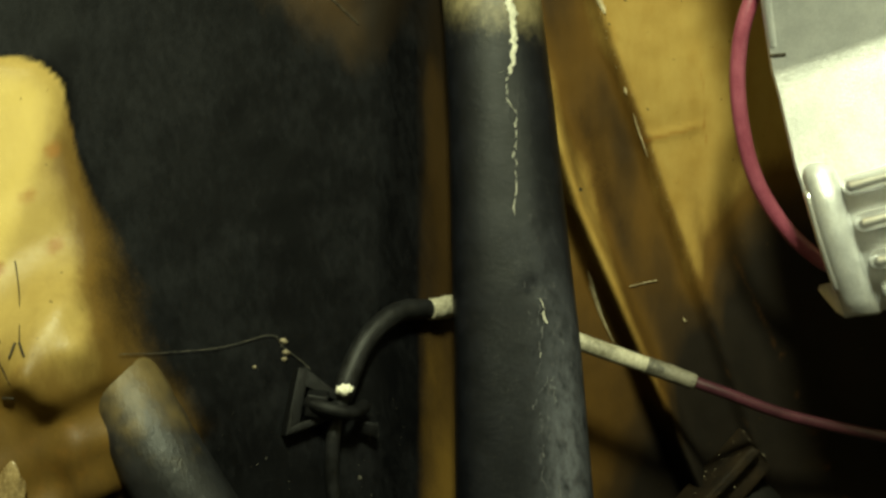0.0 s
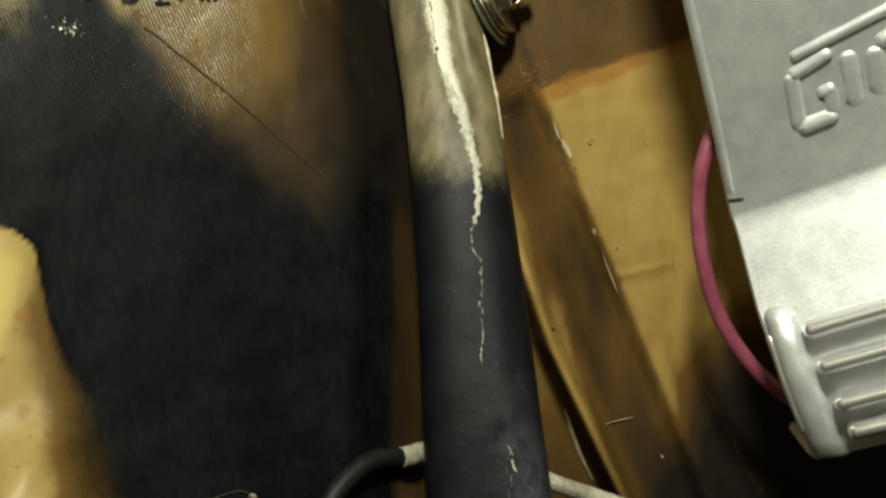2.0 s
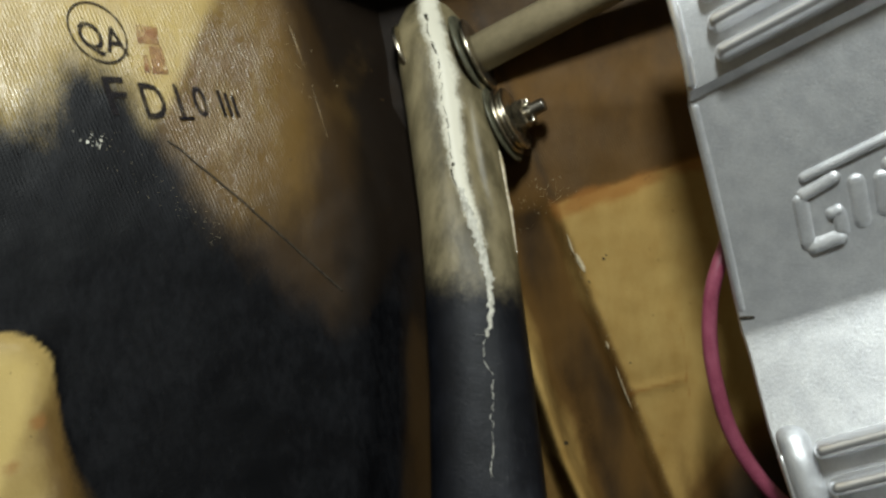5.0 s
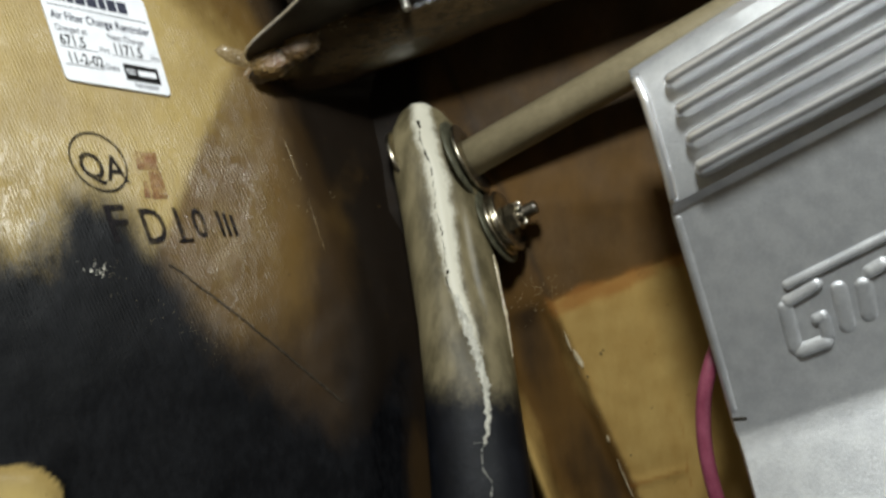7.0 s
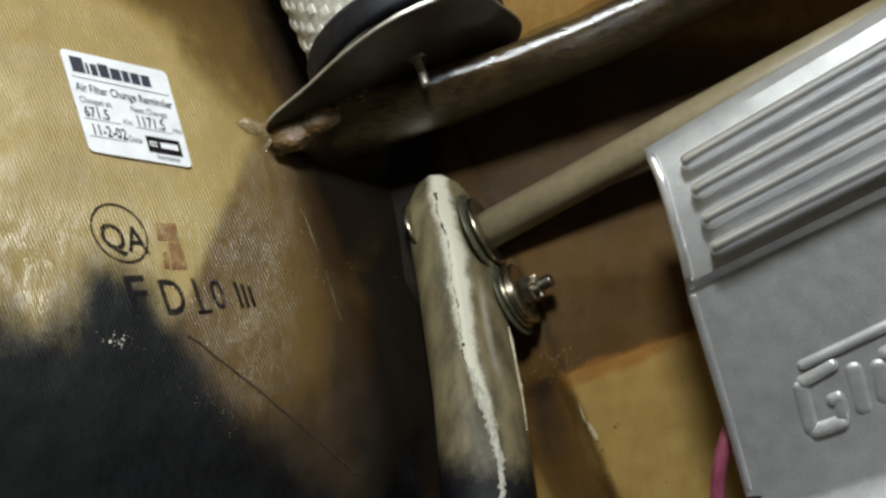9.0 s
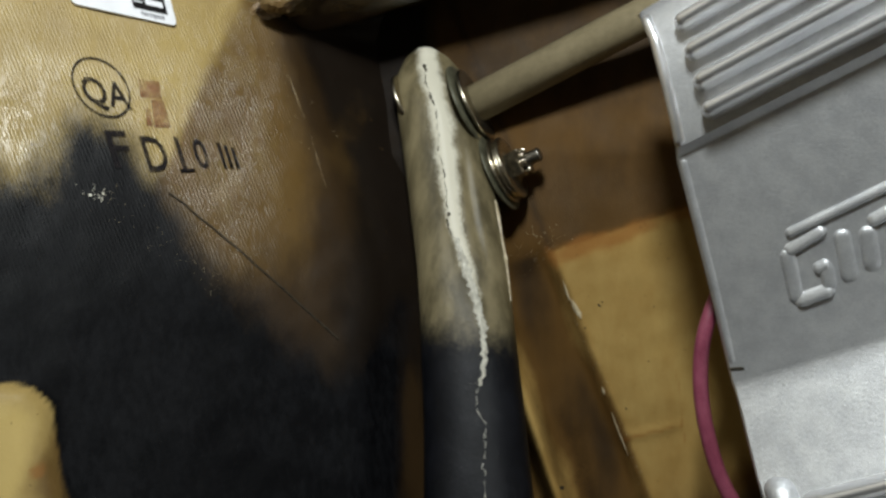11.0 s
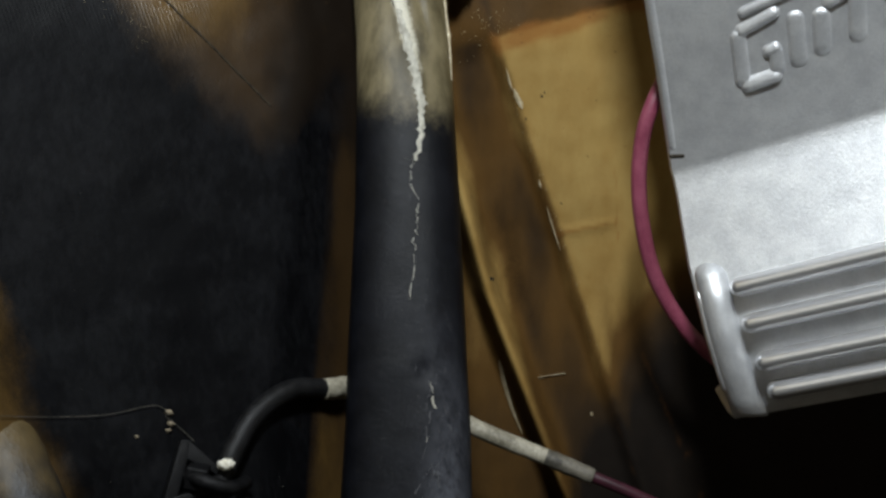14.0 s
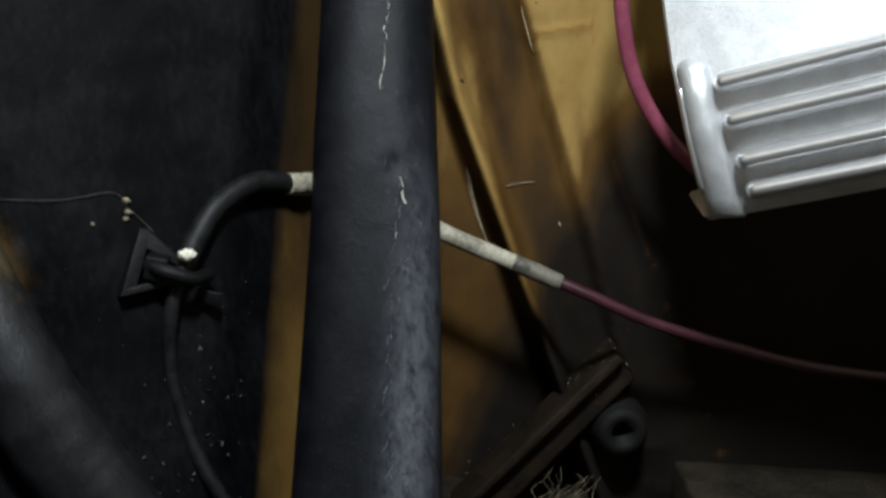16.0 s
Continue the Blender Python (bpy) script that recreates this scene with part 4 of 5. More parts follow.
def ped_point(k, s, out=0.0):
    """Row k of the pedal's face (fractions allowed), s metres across, raised by out."""
    i = min(int(k), len(PED) - 2)
    f = k - i
    p = Vector(PED[i]).lerp(Vector(PED[i + 1]), f)
    rise = lerp_table([(0.15, 0.44), (0.20, 0.445), (0.235, 0.44), (0.30, 0.50), (0.36, 0.535)], p.z)
    d = Vector((1, -0.55, rise))
    return p + d * s + Vector((-0.35, -0.86, 0.12)) * out


bm = bmesh.new()
cols = [0.0, 0.0008, 0.003] + [0.006 + 0.006 * i for i in range(23)]
rows = []
for k in range(len(PED)):
    rows.append([bm.verts.new(ped_point(k, s, -0.0012 if c == 0 else 0)) for c, s in enumerate(cols)])
for a, b in zip(rows, rows[1:]):
    for c in range(len(cols) - 1):
        bm.faces.new((a[c], a[c + 1], b[c + 1], b[c]))
back = []
for k in range(len(PED)):
    back.append([bm.verts.new(ped_point(k, s) + Vector((0.003, 0.008, 0))) for s in (cols[0], cols[-1])])
for k in range(len(PED) - 1):
    bm.faces.new((rows[k][0], rows[k + 1][0], back[k + 1][0], back[k][0]))
    bm.faces.new((rows[k][-1], back[k][1], back[k + 1][1], rows[k + 1][-1]))
    bm.faces.new((back[k][0], back[k + 1][0], back[k + 1][1], back[k][1]))
for k in (0, -1):
    bm.faces.new(rows[k] + [back[k][1], back[k][0]])
pedal = empty("rudder_pedal", (0.15, 0.39, 0.15), "cast aluminium rudder pedal with ribbed grips and raised emblem", "pedal")
sharp(part("casting", bm, ALU, pedal, "matt grey cast aluminium face"), 40)


def bar_on_pedal(k0, s0, k1, s1, half, lift, steps=14, boxy=2.0):
    """A rounded raised bar on the pedal's face."""
    bm = bmesh.new()
    rows = []
    span = (ped_point(k1, s1) - ped_point(k0, s0)).length
    tip = min(half * 1.1, span * 0.3) / span
    fs = [tip * q for q in (0.0, 0.06, 0.2, 0.45, 0.75)] + [tip + (1 - 2 * tip) * i / steps for i in range(steps + 1)] + [1 - tip * q for q in (0.75, 0.45, 0.2, 0.06, 0.0)]
    for f in fs:
        k, s = k0 + (k1 - k0) * f, s0 + (s1 - s0) * f
        c = ped_point(k, s)
        ahead = (ped_point(k1, s1) - ped_point(k0, s0)).normalized()
        out = Vector((-0.35, -0.86, 0.12)).normalized()
        side = ahead.cross(out).normalized()
        q = min(1.0, min(f, 1 - f) / tip)
        end = math.sqrt(max(0.0, 1 - (1 - q) ** 2))
        row = []
        for a in range(13):
            t = math.pi * a / 12
            cs = math.copysign(abs(math.cos(t)) ** (2 / boxy), math.cos(t))
            row.append(bm.verts.new(c + side * cs * half * (0.1 + 0.9 * end) + out * (math.sin(t) ** (2 / boxy) * lift * (0.15 + 0.85 * end) - 0.0012)))
        rows.append(row)
    for a, b in zip(rows, rows[1:]):
        for j in range(12):
            bm.faces.new((a[j], a[j + 1], b[j + 1], b[j]))
    return bm


def row_at(z):
    zs_ = [-p[2] for p in PED]
    return float(np.interp(-z, zs_, range(len(PED))))


for z_left, s0 in ((0.3515, 0.0085), (0.3413, 0.0090), (0.3310, 0.0095), (0.3212, 0.0100)):
    k = row_at(z_left)
    part("grip_rib", bar_on_pedal(k, s0, k, 0.135, 0.0030, 0.0088, 24, 2.4), ALU_RIB, pedal, "bright polished rib")
for z_left, s0 in ((0.1878, 0.0105), (0.1760, 0.0110), (0.1635, 0.0115), (0.1538, 0.0120)):
    k = row_at(z_left)
    part("grip_rib", bar_on_pedal(k, s0, k, 0.135, 0.0034, 0.0105, 24, 2.4), ALU_RIB, pedal, "bright polished rib")
part("edge_lip", bar_on_pedal(row_at(0.3105), 0.0020, row_at(0.236), 0.0020, 0.0018, 0.0018, 20), ALU, pedal, "raised side lip")
part("end_cap", bar_on_pedal(row_at(0.197), 0.0064, row_at(0.1452), 0.0046, 0.0060, 0.0058, 24), ALU, pedal, "bulged cast end cap")
part("cap_rim", bar_on_pedal(row_at(0.190), 0.0014, row_at(0.1560), 0.0010, 0.0018, 0.0034, 20), ALU_RIB, pedal, "bright polished rim")
part("end_cap", bar_on_pedal(row_at(0.361), 0.0018, row_at(0.315), 0.0018, 0.0022, 0.0026, 20), ALU_RIB, pedal, "rounded cast end cap")
part("nick", bar_on_pedal(row_at(0.2350), 0.0004, row_at(0.2335), 0.0055, 0.0010, 0.0016, 8), GAPDARK, pedal, "dark nick in the edge")
# raised emblem drawn as plain bars
for z0, s0, z1, s1, half in ((0.2730, 0.0255, 0.2790, 0.110, 0.0014), (0.2685, 0.0250, 0.2492, 0.0250, 0.0021), (0.2505, 0.0240, 0.2505, 0.0362, 0.0021), (0.2495, 0.0350, 0.2595, 0.0350, 0.0019), (0.2585, 0.0310, 0.2590, 0.0365, 0.0016), (0.2675, 0.0240, 0.2700, 0.0370, 0.0018),
                             (0.2680, 0.0410, 0.2500, 0.0410, 0.0023), (0.2660, 0.0480, 0.2510, 0.0475, 0.0023), (0.2665, 0.0480, 0.2680, 0.0560, 0.0019), (0.2670, 0.0575, 0.2515, 0.0570, 0.0023), (0.2690, 0.0640, 0.2530, 0.0710, 0.0023), (0.2700, 0.078, 0.2540, 0.0775, 0.0023)):
    part("emblem_bar", bar_on_pedal(row_at(z0), s0, row_at(z1), s1, half * 1.35, 0.0026, 12, 3.0), ALU, pedal)

# ---------------------------------------------------------------- wires
red_loop = part("red_wire", tube_bm([(0.150, 0.446, 0.315), (0.128, 0.432, 0.290), (0.1100, 0.42, 0.2560), (0.1060, 0.42, 0.2340), (0.1086, 0.42, 0.2100), (0.1172, 0.42, 0.1858), (0.1350, 0.42, 0.1640), (0.160, 0.430, 0.152), (0.20, 0.44, 0.160), (0.26, 0.455, 0.18)], 0.0029, 20), RED)
tagged(red_loop, "pink-red insulated wire looping behind the pedal", "wire")
cross_wire = empty("sleeved_wire", (0.05, 0.43, 0.12), "red wire with dirty white sleeve passing behind the strut", "wire")
part("sleeve", tube_bm([(0.010, 0.437, 0.1385), (0.035, 0.4375, 0.1300), (0.0545, 0.4345, 0.1222), (0.080, 0.431, 0.1140), (0.0985, 0.4285, 0.1080)], [0.0032, 0.0033, 0.0034, 0.0033, 0.0028], 24, jitter=0.06), SLEEVE, cross_wire, "dirty white heat-shrink sleeve")
part("sleeve_tip", tube_bm([(0.0800, 0.4310, 0.1140), (0.0900, 0.4297, 0.1108), (0.0988, 0.4284, 0.1079)], [0.00345, 0.00345, 0.0030], 24, jitter=0.05), SLEEVE_GREY, cross_wire, "grey grimy sleeve end")
part("red_core", tube_bm([(0.096, 0.429, 0.1088), (0.112, 0.427, 0.1035), (0.135, 0.427, 0.0950), (0.17, 0.43, 0.0860), (0.21, 0.44, 0.0760), (0.27, 0.46, 0.066)], 0.0023, 18), RED_SHADED, cross_wire, "pink-red insulation darkened as in shade")
black_wire = empty("black_cable", (-0.03, 0.37, 0.1), "black sheathed cable tied to the wall", "cable")
part("sheath", tube_bm([(0.006, 0.420, 0.1412), (-0.002, 0.404, 0.1445), (-0.0155, 0.391, 0.1468), (-0.0258, 0.3795, 0.1408), (-0.0315, 0.3715, 0.1305), (-0.0345, 0.366, 0.1210)], [0.0034, 0.0036, 0.0038, 0.0038, 0.0038, 0.0034], 24, jitter=0.05), BLACKWIRE, black_wire, "black sheath")
part("sleeve_end", tube_bm([(0.0035, 0.4125, 0.1432), (-0.0015, 0.4035, 0.1447), (-0.0050, 0.4000, 0.1453)], [0.0040, 0.0041, 0.0040], 24, jitter=0.1), SLEEVE, black_wire, "dirty white sleeve end")
part("lower_lead", tube_bm([(-0.0340, 0.3665, 0.1225), (-0.0364, 0.3605, 0.1120), (-0.0368, 0.359, 0.0965), (-0.0345, 0.357, 0.0840), (-0.0303, 0.355, 0.0725), (-0.0245, 0.352, 0.0610), (-0.0160, 0.350, 0.0485), (-0.002, 0.350, 0.030), (0.010, 0.36, 0.010)], 0.0025, 18), BLACKWIRE, black_wire, "thin black lead")

# adhesive tie mount with strap
mount = empty("tie_mount", (-0.042, 0.366, 0.118), "black nylon cable-tie mount with cut strap", "cable mount")


def on_wall(x, z, out):
    return Vector((x, side_y(x, z), z)) + Vector((0.44, -0.83, 0.33)) * out


def slab(points, out0, out1, bevel=0.0004):
    return block_bm([on_wall(x, z, out1) for x, z in points] + [on_wall(x, z, out0) for x, z in points], bevel)


for q in (((-0.0535, 0.1140), (-0.0495, 0.1145), (-0.0465, 0.1335), (-0.0500, 0.1340)), ((-0.0495, 0.1290), (-0.0365, 0.1210), (-0.0370, 0.1240), (-0.0475, 0.1335)), ((-0.0525, 0.1140), (-0.0520, 0.1165), (-0.0400, 0.1190), (-0.0390, 0.1165))):
    part("frame_bar", slab(q, -0.001, 0.0055), BLACKPLASTIC, mount)
part("strap", tube_bm([(-0.0445, 0.3600, 0.1250), (-0.0370, 0.3560, 0.1240), (-0.0300, 0.3590, 0.1215), (-0.0265, 0.3680, 0.1205)], 0.0024, 12), BLACKPLASTIC, mount, "black strap")
part("strap_head", block_bm([(x, y, z) for y in (0.357, 0.3635) for x, z in ((-0.0455, 0.1210), (-0.0385, 0.1195), (-0.0375, 0.1275), (-0.0445, 0.1285))], 0.0006), BLACKPLASTIC, mount)
part("strap_tail", block_bm([(x, y, z) for y in (0.3655, 0.3670) for x, z in ((-0.0300, 0.1125), (-0.0222, 0.1100), (-0.0215, 0.1150), (-0.0295, 0.1160))], 0.0003), BLACKPLASTIC, mount)
bm = bmesh.new()
bmesh.ops.create_icosphere(bm, subdivisions=3, radius=1)
for v in bm.verts:
    q = v.co * (1 + 0.4 * noise.noise(v.co * 2))
    v.co = (-0.0325 + q.x * 0.0028, 0.3625 + q.y * 0.0018, 0.1283 + q.z * 0.0019)
part("paint_dab", bm, WHITEBIT, mount, "white paint dab")

# dust threads on the wall
for pts in (((-0.098, 0.1500), (-0.088, 0.1458), (-0.072, 0.1440), (-0.058, 0.1455), (-0.0535, 0.1420)), ((-0.0545, 0.1420), (-0.049, 0.1370), (-0.045, 0.1330))):
    part("dust_thread", tube_bm([on_wall(x, z, 0.0012) for x, z in pts], 0.00014, 6), dirt_mat, wall_side)
for x, z, r in ((-0.0535, 0.1430, 0.0010), (-0.0525, 0.1395, 0.0009), (-0.0530, 0.1375, 0.0007), (-0.0620, 0.1365, 0.0005)):
    bm = bmesh.new()
    bmesh.ops.create_icosphere(bm, subdivisions=2, radius=r)
    for v in bm.verts:
        v.co = on_wall(x, z, 0.0005) + Vector((v.co.x * 1.5, v.co.y * 0.6, v.co.z)) * (1 + 0.5 * noise.noise(v.co * 3000))
    part("dust_flake", bm, DEBRIS, wall_side)

# ---------------------------------------------------------------- pipe at the foot of the side wall
pipe = part("pipe", tube_bm([(-0.122, 0.366, 0.163), (-0.1050, 0.3475, 0.1425), (-0.0905, 0.3325, 0.1238), (-0.0770, 0.3265, 0.1030), (-0.0625, 0.325, 0.0785), (-0.0460, 0.325, 0.0560), (-0.012, 0.326, 0.004)], [0.010, 0.0125, 0.0132, 0.0135, 0.014, 0.014, 0.014], 40, jitter=0.03), PIPE)
tagged(pipe, "grey-black pipe with dust, bonded to the fibreglass wall", "pipe")
rnd = random.Random(21)
for x, z, r in ((-0.139, 0.146, 0.0060), (-0.1375, 0.128, 0.0075), (-0.127, 0.112, 0.0060), (-0.118, 0.098, 0.0055)):
    bm = bmesh.new()
    bmesh.ops.create_icosphere(bm, subdivisions=4, radius=1)
    for v in bm.verts:
        q = v.co * (1 + 0.22 * noise.noise(v.co * 1.6 + Vector((x * 500, z * 500, 0))))
        v.co = Vector((x, side_y(x, z) + 0.0005, z)) + Vector((q.x * r * 0.8 + q.z * r * 0.5, q.y * r * 0.5, q.z * r * 1.9 - q.x * r * 0.2))
    part("layup_lump", bm, GLUE, wall_side)
for x, z, a in ((-0.1305, 0.1575, 0.3), (-0.1215, 0.1565, -0.9), (-0.1245, 0.1560, 1.3), (-0.126, 0.142, 0.1)):
    part("dark_fibre", tube_bm([on_wall(x - 0.002 * math.cos(a), z - 0.002 * math.sin(a), 0.0007), on_wall(x, z, 0.0011), on_wall(x + 0.002 * math.cos(a), z + 0.002 * math.sin(a), 0.0003)], 0.00035, 8), GAPDARK, wall_side)

for pts in (((-0.1385, 0.176), (-0.1345, 0.168), (-0.1305, 0.158)), ((-0.1290, 0.178), (-0.1260, 0.169), (-0.1225, 0.158)), ((-0.1300, 0.1555), (-0.1270, 0.151), (-0.1240, 0.1475))):
    part("hairline", tube_bm([on_wall(x, z, 0.0) for x, z in pts], 0.00022, 6), BRACKET, wall_side)

# ---------------------------------------------------------------- foot of the rear wall
bracket = empty("angle_bracket", (0.10, 0.45, 0.0), "brown stained angle bracket leaning against the wall", "bracket")
part("arm", block_bm([(0.0700, 0.446, 0.0), (0.0880, 0.446, 0.0), (0.1370, 0.446, 0.0640), (0.1290, 0.446, 0.0730), (0.0700, 0.462, 0.0), (0.0880, 0.462, 0.0), (0.1370, 0.462, 0.0640), (0.1290, 0.462, 0.0730)], 0.0015), BRACKET, bracket)
part("flange", block_bm([(0.066, 0.440, 0.0), (0.0705, 0.440, 0.0), (0.1300, 0.440, 0.0735), (0.1265, 0.440, 0.0760), (0.066, 0.462, 0.0), (0.0705, 0.462, 0.0), (0.1300, 0.462, 0.0735), (0.1265, 0.462, 0.0760)], 0.001), BRACKET, bracket)
grommet = part("hose_stub", lathe_bm((0.133, 0.462, 0.040), (0.05, -1, 0.05), [(0, 0.003), (0, 0.0125), (0.010, 0.0125), (0.012, 0.0112), (0.018, 0.0105), (0.020, 0.0085), (0.020, 0.005), (0.010, 0.003)], 40), RUBBER_SHADED)
tagged(grommet, "dark rubber hose stub at the wall's foot", "hose")
sill = part("sill_block", box_bm(0.162, 0.425, 0.0, 0.30, 0.464, 0.022, 0.002), GRIME)
tagged(sill, "dark grimy sill block on the floor", "block")
ledge = part("floor_ledge", box_bm(0.050, 0.418, 0.0, 0.30, 0.424, 0.0075, 0.001), GRIME)
tagged(ledge, "grimy raised ledge along the floor", "ledge")

rnd = random.Random(33)
bm = bmesh.new()


def grain(bm, at, r):
    a = [Vector((rnd.uniform(-1, 1), rnd.uniform(-1, 1), rnd.uniform(-1, 1))).normalized() * r * rnd.uniform(0.5, 1.2) + Vector(at) for _ in range(5)]
    v = [bm.verts.new(p) for p in a]
    for f in ((0, 1, 2), (0, 2, 3), (0, 3, 4), (0, 4, 1), (1, 2, 3), (1, 3, 4)):
        try:
            bm.faces.new([v[i] for i in f])
        except ValueError:
            pass


for i in range(260):
    x = rnd.uniform(0.05, 0.28)
    grain(bm, (x, rnd.uniform(0.405, 0.455), rnd.uniform(0.0004, 0.001)), rnd.uniform(0.0002, 0.0007))
for i in range(70):
    f = rnd.random() ** 0.8
    x, z = 0.072 + 0.055 * f + rnd.gauss(0, 0.003), 0.012 + 0.064 * f + rnd.gauss(0, 0.003)
    grain(bm, (x, 0.447 + rnd.uniform(-0.008, 0.008), z), rnd.uniform(0.0002, 0.0006))
tagged(part("grit", bm, DEBRIS, smooth=False), "pale grit and crumbs scattered on the floor", "grit", kind="stuff")
bm = bmesh.new()
for i in range(200):
    x, z = rnd.uniform(-0.085, -0.012), rnd.uniform(0.03, 0.125)
    grain(bm, on_wall(x, z, 0.0002), rnd.uniform(0.0001, 0.0005))
for i in range(40):
    x, z = rnd.gauss(-0.028, 0.006), rnd.gauss(0.068, 0.012)
    grain(bm, on_wall(x, z, 0.0006), rnd.uniform(0.0004, 0.0013))
tagged(part("dust", bm, dirt_mat, smooth=False), "grey dust and crumbs clinging to the black wall", "dust", kind="stuff")
bm = bmesh.new()
for i in range(14):
    x, y = rnd.uniform(0.10, 0.125), rnd.uniform(0.43, 0.445)
    pts = [(x, y, 0.004)]
    for k in range(3):
        pts.append((pts[-1][0] + rnd.uniform(-0.004, 0.006), pts[-1][1] + rnd.uniform(-0.003, 0.003), pts[-1][2] + rnd.uniform(0.003, 0.009)))
    tube_bm(pts, 0.00011, 5, bm=bm)
tagged(part("loose_fibres", bm, DEBRIS), "fine pale loose fibres at the bracket's foot", "fibres", kind="stuff")

# ---------------------------------------------------------------- writing


def text_mesh(body, size, bold=0.0, align="LEFT"):
    cu = bpy.data.curves.new("writing", "FONT")
    cu.body, cu.size, cu.align_x, cu.resolution_u = body, size, align, 3
    cu.offset = bold * size
    ob = new("writing", cu)
    me = bpy.data.meshes.new_from_object(ob.evaluated_get(bpy.context.evaluated_depsgraph_get()))
    bpy.data.objects.remove(ob)
    return me


def wall_text(body, x0, z0, along, up, size, mat, name="stamp_letter"):
    """Letters of unit frame along/up, laid on the side wall."""
    me = text_mesh(body, size, 0.012)
    for v in me.vertices:
        x, z = x0 + along[0] * v.co.x + up[0] * v.co.y, z0 + along[1] * v.co.x + up[1] * v.co.y
        v.co = on_wall(x, z, 0.0006)
    me.materials.clear()
    return part(name, me, mat, wall_side)


UP = (-0.36, 1.0)
wall_text("F", -0.1115, 0.3105, (0.85, 0.0), UP, 0.0200, STAMP)
wall_text("D", -0.0998, 0.3092, (0.58, 0.02), UP, 0.0190, STAMP)
wall_text("1", -0.0902, 0.3095, (0.62, 0.02), UP, 0.0185, STAMP)
for q in (((-0.0888, 0.3088), (-0.0840, 0.3091), (-0.0844, 0.3103), (-0.0892, 0.3100)),):
    part("stamp_letter", slab(q, 0.0002, 0.0006, 0), STAMP, wall_side)
wall_text("0", -0.0832, 0.3105, (0.60, 0.02), UP, 0.0160, STAMP)
for x0, h in ((-0.0742, 0.010), (-0.0720, 0.009), (-0.0698, 0.008)):
    q = [(x0, 0.3105), (x0 + 0.0010, 0.3105), (x0 + 0.0010 - 0.36 * h, 0.3105 + h), (x0 - 0.36 * h, 0.3105 + h)]
    part("stamp_smudge", slab(q, 0.0002, 0.0006, 0), STAMP, wall_side)
wall_text("QA", -0.1225, 0.3353, (0.72, -0.12), UP, 0.0145, STAMP)
bm = bmesh.new()
ring = []
for i in range(73):
    a = 2 * math.pi * i / 72
    row = []
    for r in (0.0106, 0.0114):
        c, s = r * math.cos(a), r * math.sin(a)
        row.append(bm.verts.new(on_wall(-0.1178 + 0.86 * c - 0.22 * s, 0.3408 - 0.22 * c + 1.0 * s, 0.0006)))
    ring.append(row)
for a, b in zip(ring, ring[1:]):
    bm.faces.new((a[0], a[1], b[1], b[0]))
part("stamp_ring", bm, STAMP, wall_side)
for q in (((-0.1045, 0.3375), (-0.0975, 0.3370), (-0.0990, 0.3440), (-0.1060, 0.3445)), ((-0.0990, 0.3260), (-0.0935, 0.3260), (-0.0970, 0.3365), (-0.1010, 0.3365)), ((-0.1015, 0.3265), (-0.0995, 0.3265), (-0.1010, 0.3330), (-0.1025, 0.3330))):
    part("red_stamp", slab(q, 0.0002, 0.0005, 0), INK_RED, wall_side, "faded red ink mark")
# hairline across the wall and white flake
part("scribe_line", tube_bm([on_wall(-0.0923 + 0.0619 * i / 12, 0.3012 - 0.0560 * (i / 12) ** 1.06 + 0.0005 * noise.noise(Vector((i * 0.7, 0, 0))), 0.0001) for i in range(13)], 0.00042, 6), GAPDARK, wall_side)
bm = bmesh.new()
for i in range(26):
    grain(bm, on_wall(-0.1145 + rnd.gauss(0, 0.0022), 0.3005 + rnd.gauss(0, 0.0014), 0.0004), rnd.uniform(0.0003, 0.0009))
part("flaked_paint", bm, WHITEBIT, wall_side, smooth=False)

# sticker
TL, TR, BR, BL = (Vector(p) for p in ((-0.1454, 0.4264, 0.4151), (-0.1077, 0.4431, 0.4066), (-0.0950, 0.4340, 0.3661), (-0.1307, 0.4177, 0.3728)))
NOUT = (TR - TL).cross(BL - TL).normalized()
NOUT = NOUT if NOUT.y < 0 else -NOUT
sticker = empty("sticker", (BL + BR) / 2, "white filter-change reminder sticker on the fibreglass wall", "sticker")


def on_sticker(u, v, out):
    """u, v from 0 to 1: across and down."""
    p = TL.lerp(TR, u).lerp(BL.lerp(BR, u), v)
    return p + NOUT * (0.0015 + out)


bm = bmesh.new()
outline = []
for cx, cy, a0 in ((0.05, 0.05, 180), (0.95, 0.05, 270), (0.95, 0.95, 0), (0.05, 0.95, 90)):
    for k in range(6):
        a = radians(a0 + 18 * k)
        outline.append((cx + 0.05 * math.cos(a), cy + 0.05 * math.sin(a)))
lo = [bm.verts.new(on_sticker(u, v, -0.0012)) for u, v in outline]
hi = [bm.verts.new(on_sticker(u, v, 0)) for u, v in outline]
mid = bm.verts.new(on_sticker(0.5, 0.5, 0))
for i in range(len(lo)):
    j = (i + 1) % len(lo)
    bm.faces.new((lo[i], lo[j], hi[j], hi[i]))
    bm.faces.new((hi[i], hi[j], mid))
part("paper", bm, PAPER, sticker, "white paper", smooth=False)


def sticker_text(body, u, v, size, stretch, mat):
    me = text_mesh(body, size, 0.012)
    for w in me.vertices:
        w.co = on_sticker(u + w.co.x * stretch, v - w.co.y, 0.0003)
    me.materials.clear()
    part("printed_line", me, mat, sticker)


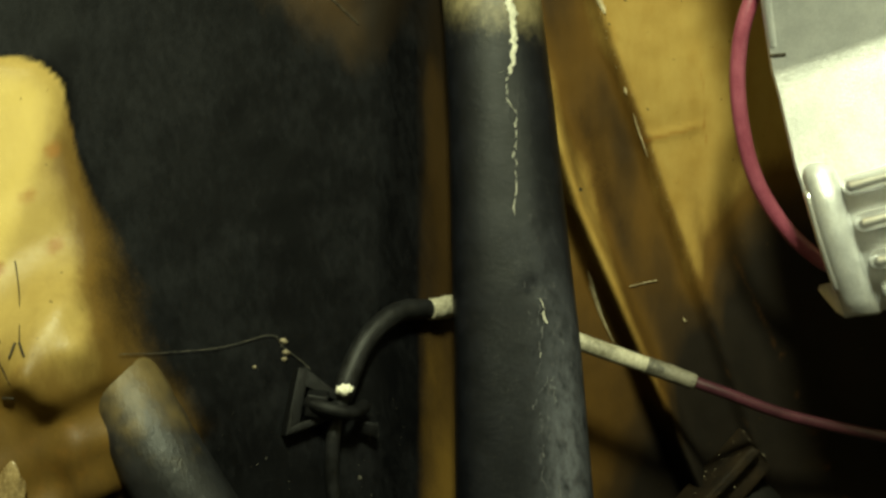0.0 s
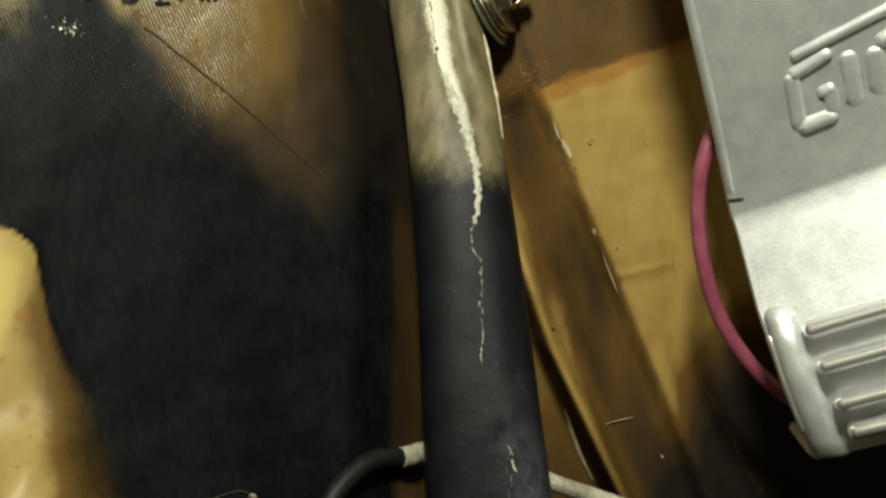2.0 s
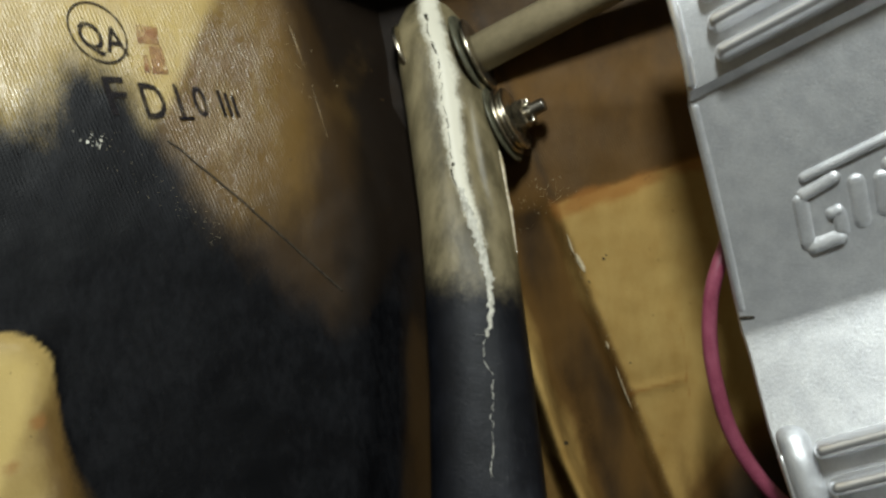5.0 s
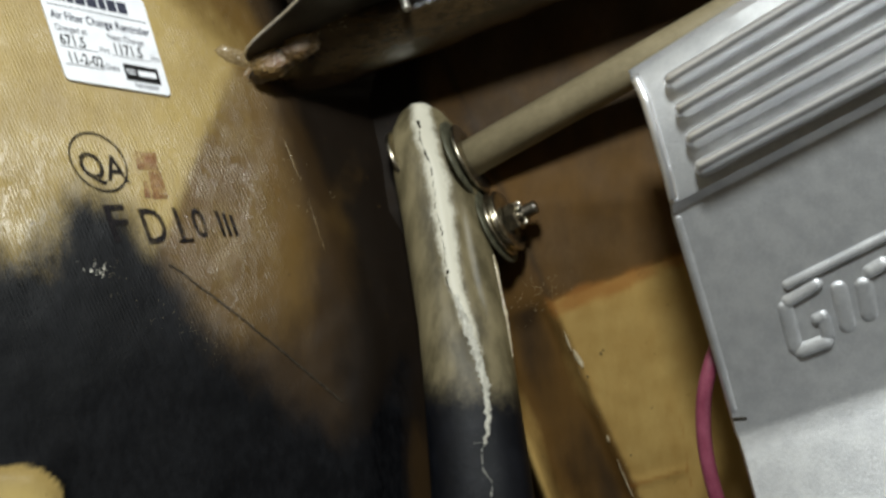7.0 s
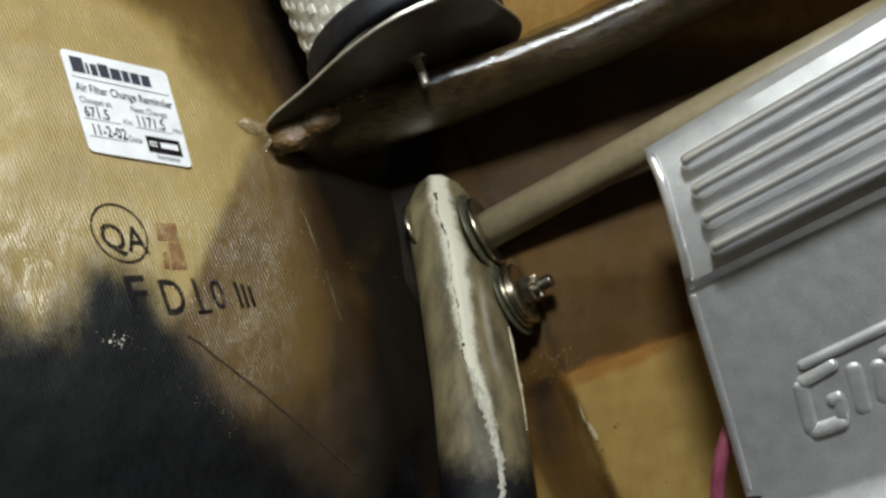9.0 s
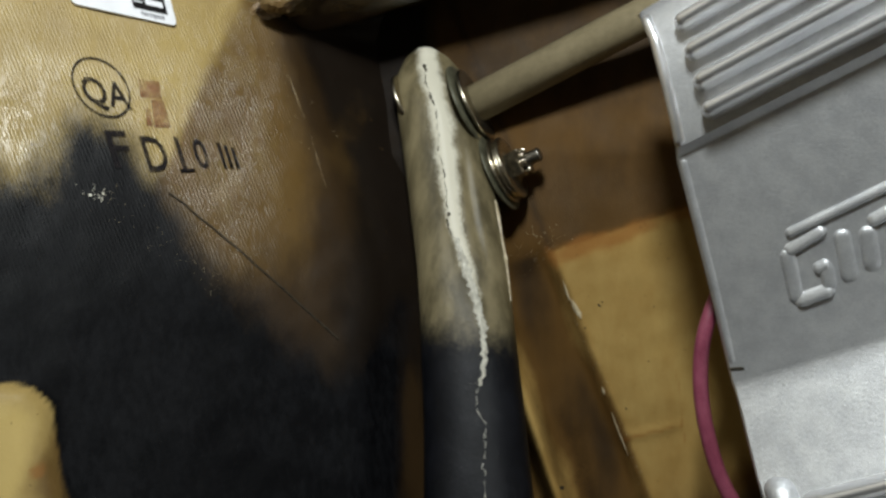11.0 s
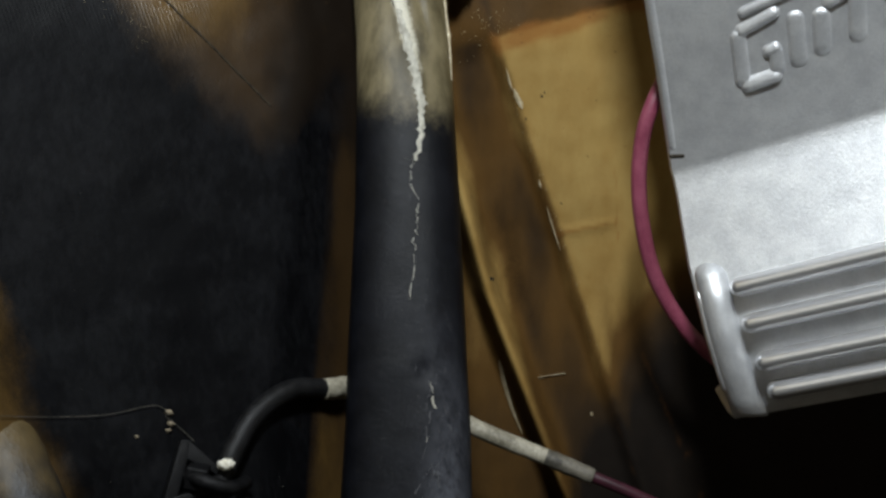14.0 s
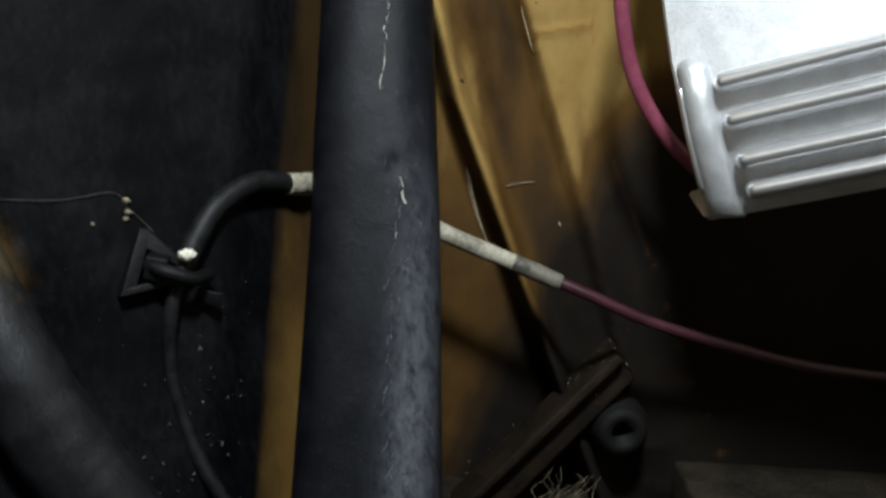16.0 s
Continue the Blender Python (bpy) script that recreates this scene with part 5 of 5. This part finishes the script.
def sticker_bar(u0, v0, u1, v1, mat, name="printed_bar"):
    bm = bmesh.new()
    bm.faces.new([bm.verts.new(on_sticker(u, v, 0.0003)) for u, v in ((u0, v0), (u1, v0), (u1, v1), (u0, v1))])
    part(name, bm, mat, sticker, smooth=False)


for u0, u1, v0 in ((0.07, 0.19, 0.06), (0.205, 0.23, 0.10), (0.25, 0.31, 0.10), (0.325, 0.42, 0.08), (0.435, 0.53, 0.10), (0.545, 0.61, 0.10), (0.625, 0.71, 0.10), (0.725, 0.81, 0.10)):
    sticker_bar(u0, v0, u1, 0.215, INK_BLUE, "emblem_bar")
sticker_bar(0.05, 0.262, 0.96, 0.270, INK_GREY)
sticker_text("Air Filter Change Reminder", 0.05, 0.405, 0.118, 0.69, INK_BLUE)
sticker_text("Changed at:", 0.05, 0.520, 0.088, 0.72, INK_GREY)
sticker_text("Next Change:", 0.53, 0.520, 0.088, 0.72, INK_GREY)
sticker_text("671.5", 0.06, 0.655, 0.145, 0.75, INK)
sticker_text("Hrs", 0.42, 0.665, 0.080, 0.75, INK_GREY)
sticker_text("1171.5", 0.55, 0.655, 0.150, 0.70, INK)
sticker_text("Hrs", 0.90, 0.665, 0.080, 0.70, INK_GREY)
sticker_bar(0.05, 0.672, 0.40, 0.678, INK_GREY)
sticker_bar(0.53, 0.672, 0.89, 0.678, INK_GREY)
sticker_text("11-2-02", 0.08, 0.825, 0.150, 0.72, INK)
sticker_text("Date", 0.43, 0.835, 0.085, 0.75, INK_GREY)
sticker_bar(0.05, 0.842, 0.41, 0.848, INK_GREY)
sticker_bar(0.60, 0.745, 0.93, 0.905, INK, "emblem_bar")
for u0, u1, v0, v1 in ((0.62, 0.70, 0.800, 0.815), (0.62, 0.70, 0.832, 0.846), (0.73, 0.90, 0.795, 0.852)):
    bm = bmesh.new()
    bm.faces.new([bm.verts.new(on_sticker(u, v, 0.0005)) for u, v in ((u0, v0), (u1, v0), (u1, v1), (u0, v1))])
    part("emblem_bar", bm, PAPER, sticker, smooth=False)
sticker_text("Aerospace", 0.66, 0.965, 0.070, 0.75, INK_GREY)

# tiny pale flakes added as glints of weave and resin along the ridges and the paint's edge
rnd = random.Random(77)
bm = bmesh.new()


def speck(at, out, r):
    u = out.orthogonal().normalized()
    w = out.cross(u)
    a = rnd.uniform(0, 6.28)
    d, e = u * math.cos(a) + w * math.sin(a), w * math.cos(a) - u * math.sin(a)
    tilt = out * r * rnd.uniform(-0.3, 0.5)
    base = [bm.verts.new(at + d * r * p + e * r * q * 0.6 + tilt * p) for p, q in ((-1, 0), (0, -0.8), (1, 0), (0, 0.8))]
    top = bm.verts.new(at + out * r * 0.5)
    for i in range(4):
        bm.faces.new((base[i], base[(i + 1) % 4], top))


SIDE_OUT = Vector((0.44, -0.83, 0.33)).normalized()
for i in range(80):
    f = rnd.random() ** 1.3
    x, z = -0.112 + 0.042 * f + rnd.gauss(0, 0.0022), 0.300 - 0.036 * f + rnd.gauss(0, 0.0035)
    speck(on_wall(x, z, 0.0002), SIDE_OUT, rnd.uniform(0.00008, 0.00028))
for i in range(90):
    f = rnd.random()
    x, z = -0.075 + 0.026 * f + rnd.gauss(0, 0.006), 0.372 - 0.055 * f + rnd.gauss(0, 0.008)
    speck(on_wall(x, z, 0.0003), SIDE_OUT, rnd.uniform(0.00012, 0.00038))
for i in range(70):
    x, z = 0.047 + rnd.gauss(0, 0.008), 0.279 + rnd.gauss(0, 0.006)
    speck(Vector((x, rear_y(x, z) - 0.0003, z)), Vector((0, -1, 0.1)), rnd.uniform(0.00012, 0.0004))
for i in range(70):
    z = rnd.uniform(0.15, 0.265)
    x = 0.0568 + (0.2646 - z) * 0.392 + rnd.gauss(0, 0.0012)
    speck(Vector((x, rear_y(x, z) - 0.0003, z)), Vector((0, -1, 0.1)), rnd.uniform(0.0001, 0.0003))
for i in range(60):
    x, z = rnd.uniform(-0.066, -0.02), 0.0
    q = shelf_ring(x)[rnd.choice((7, 8, 9))]
    speck(Vector(q) + Vector((0, -0.0004, 0.0003)), Vector((0, -0.9, 0.4)).normalized(), rnd.uniform(0.0002, 0.0006))
tagged(part("glint_specks", bm, GLOSS, smooth=False), "tiny pale flakes added as glints on the fibreglass", "specks", kind="stuff")
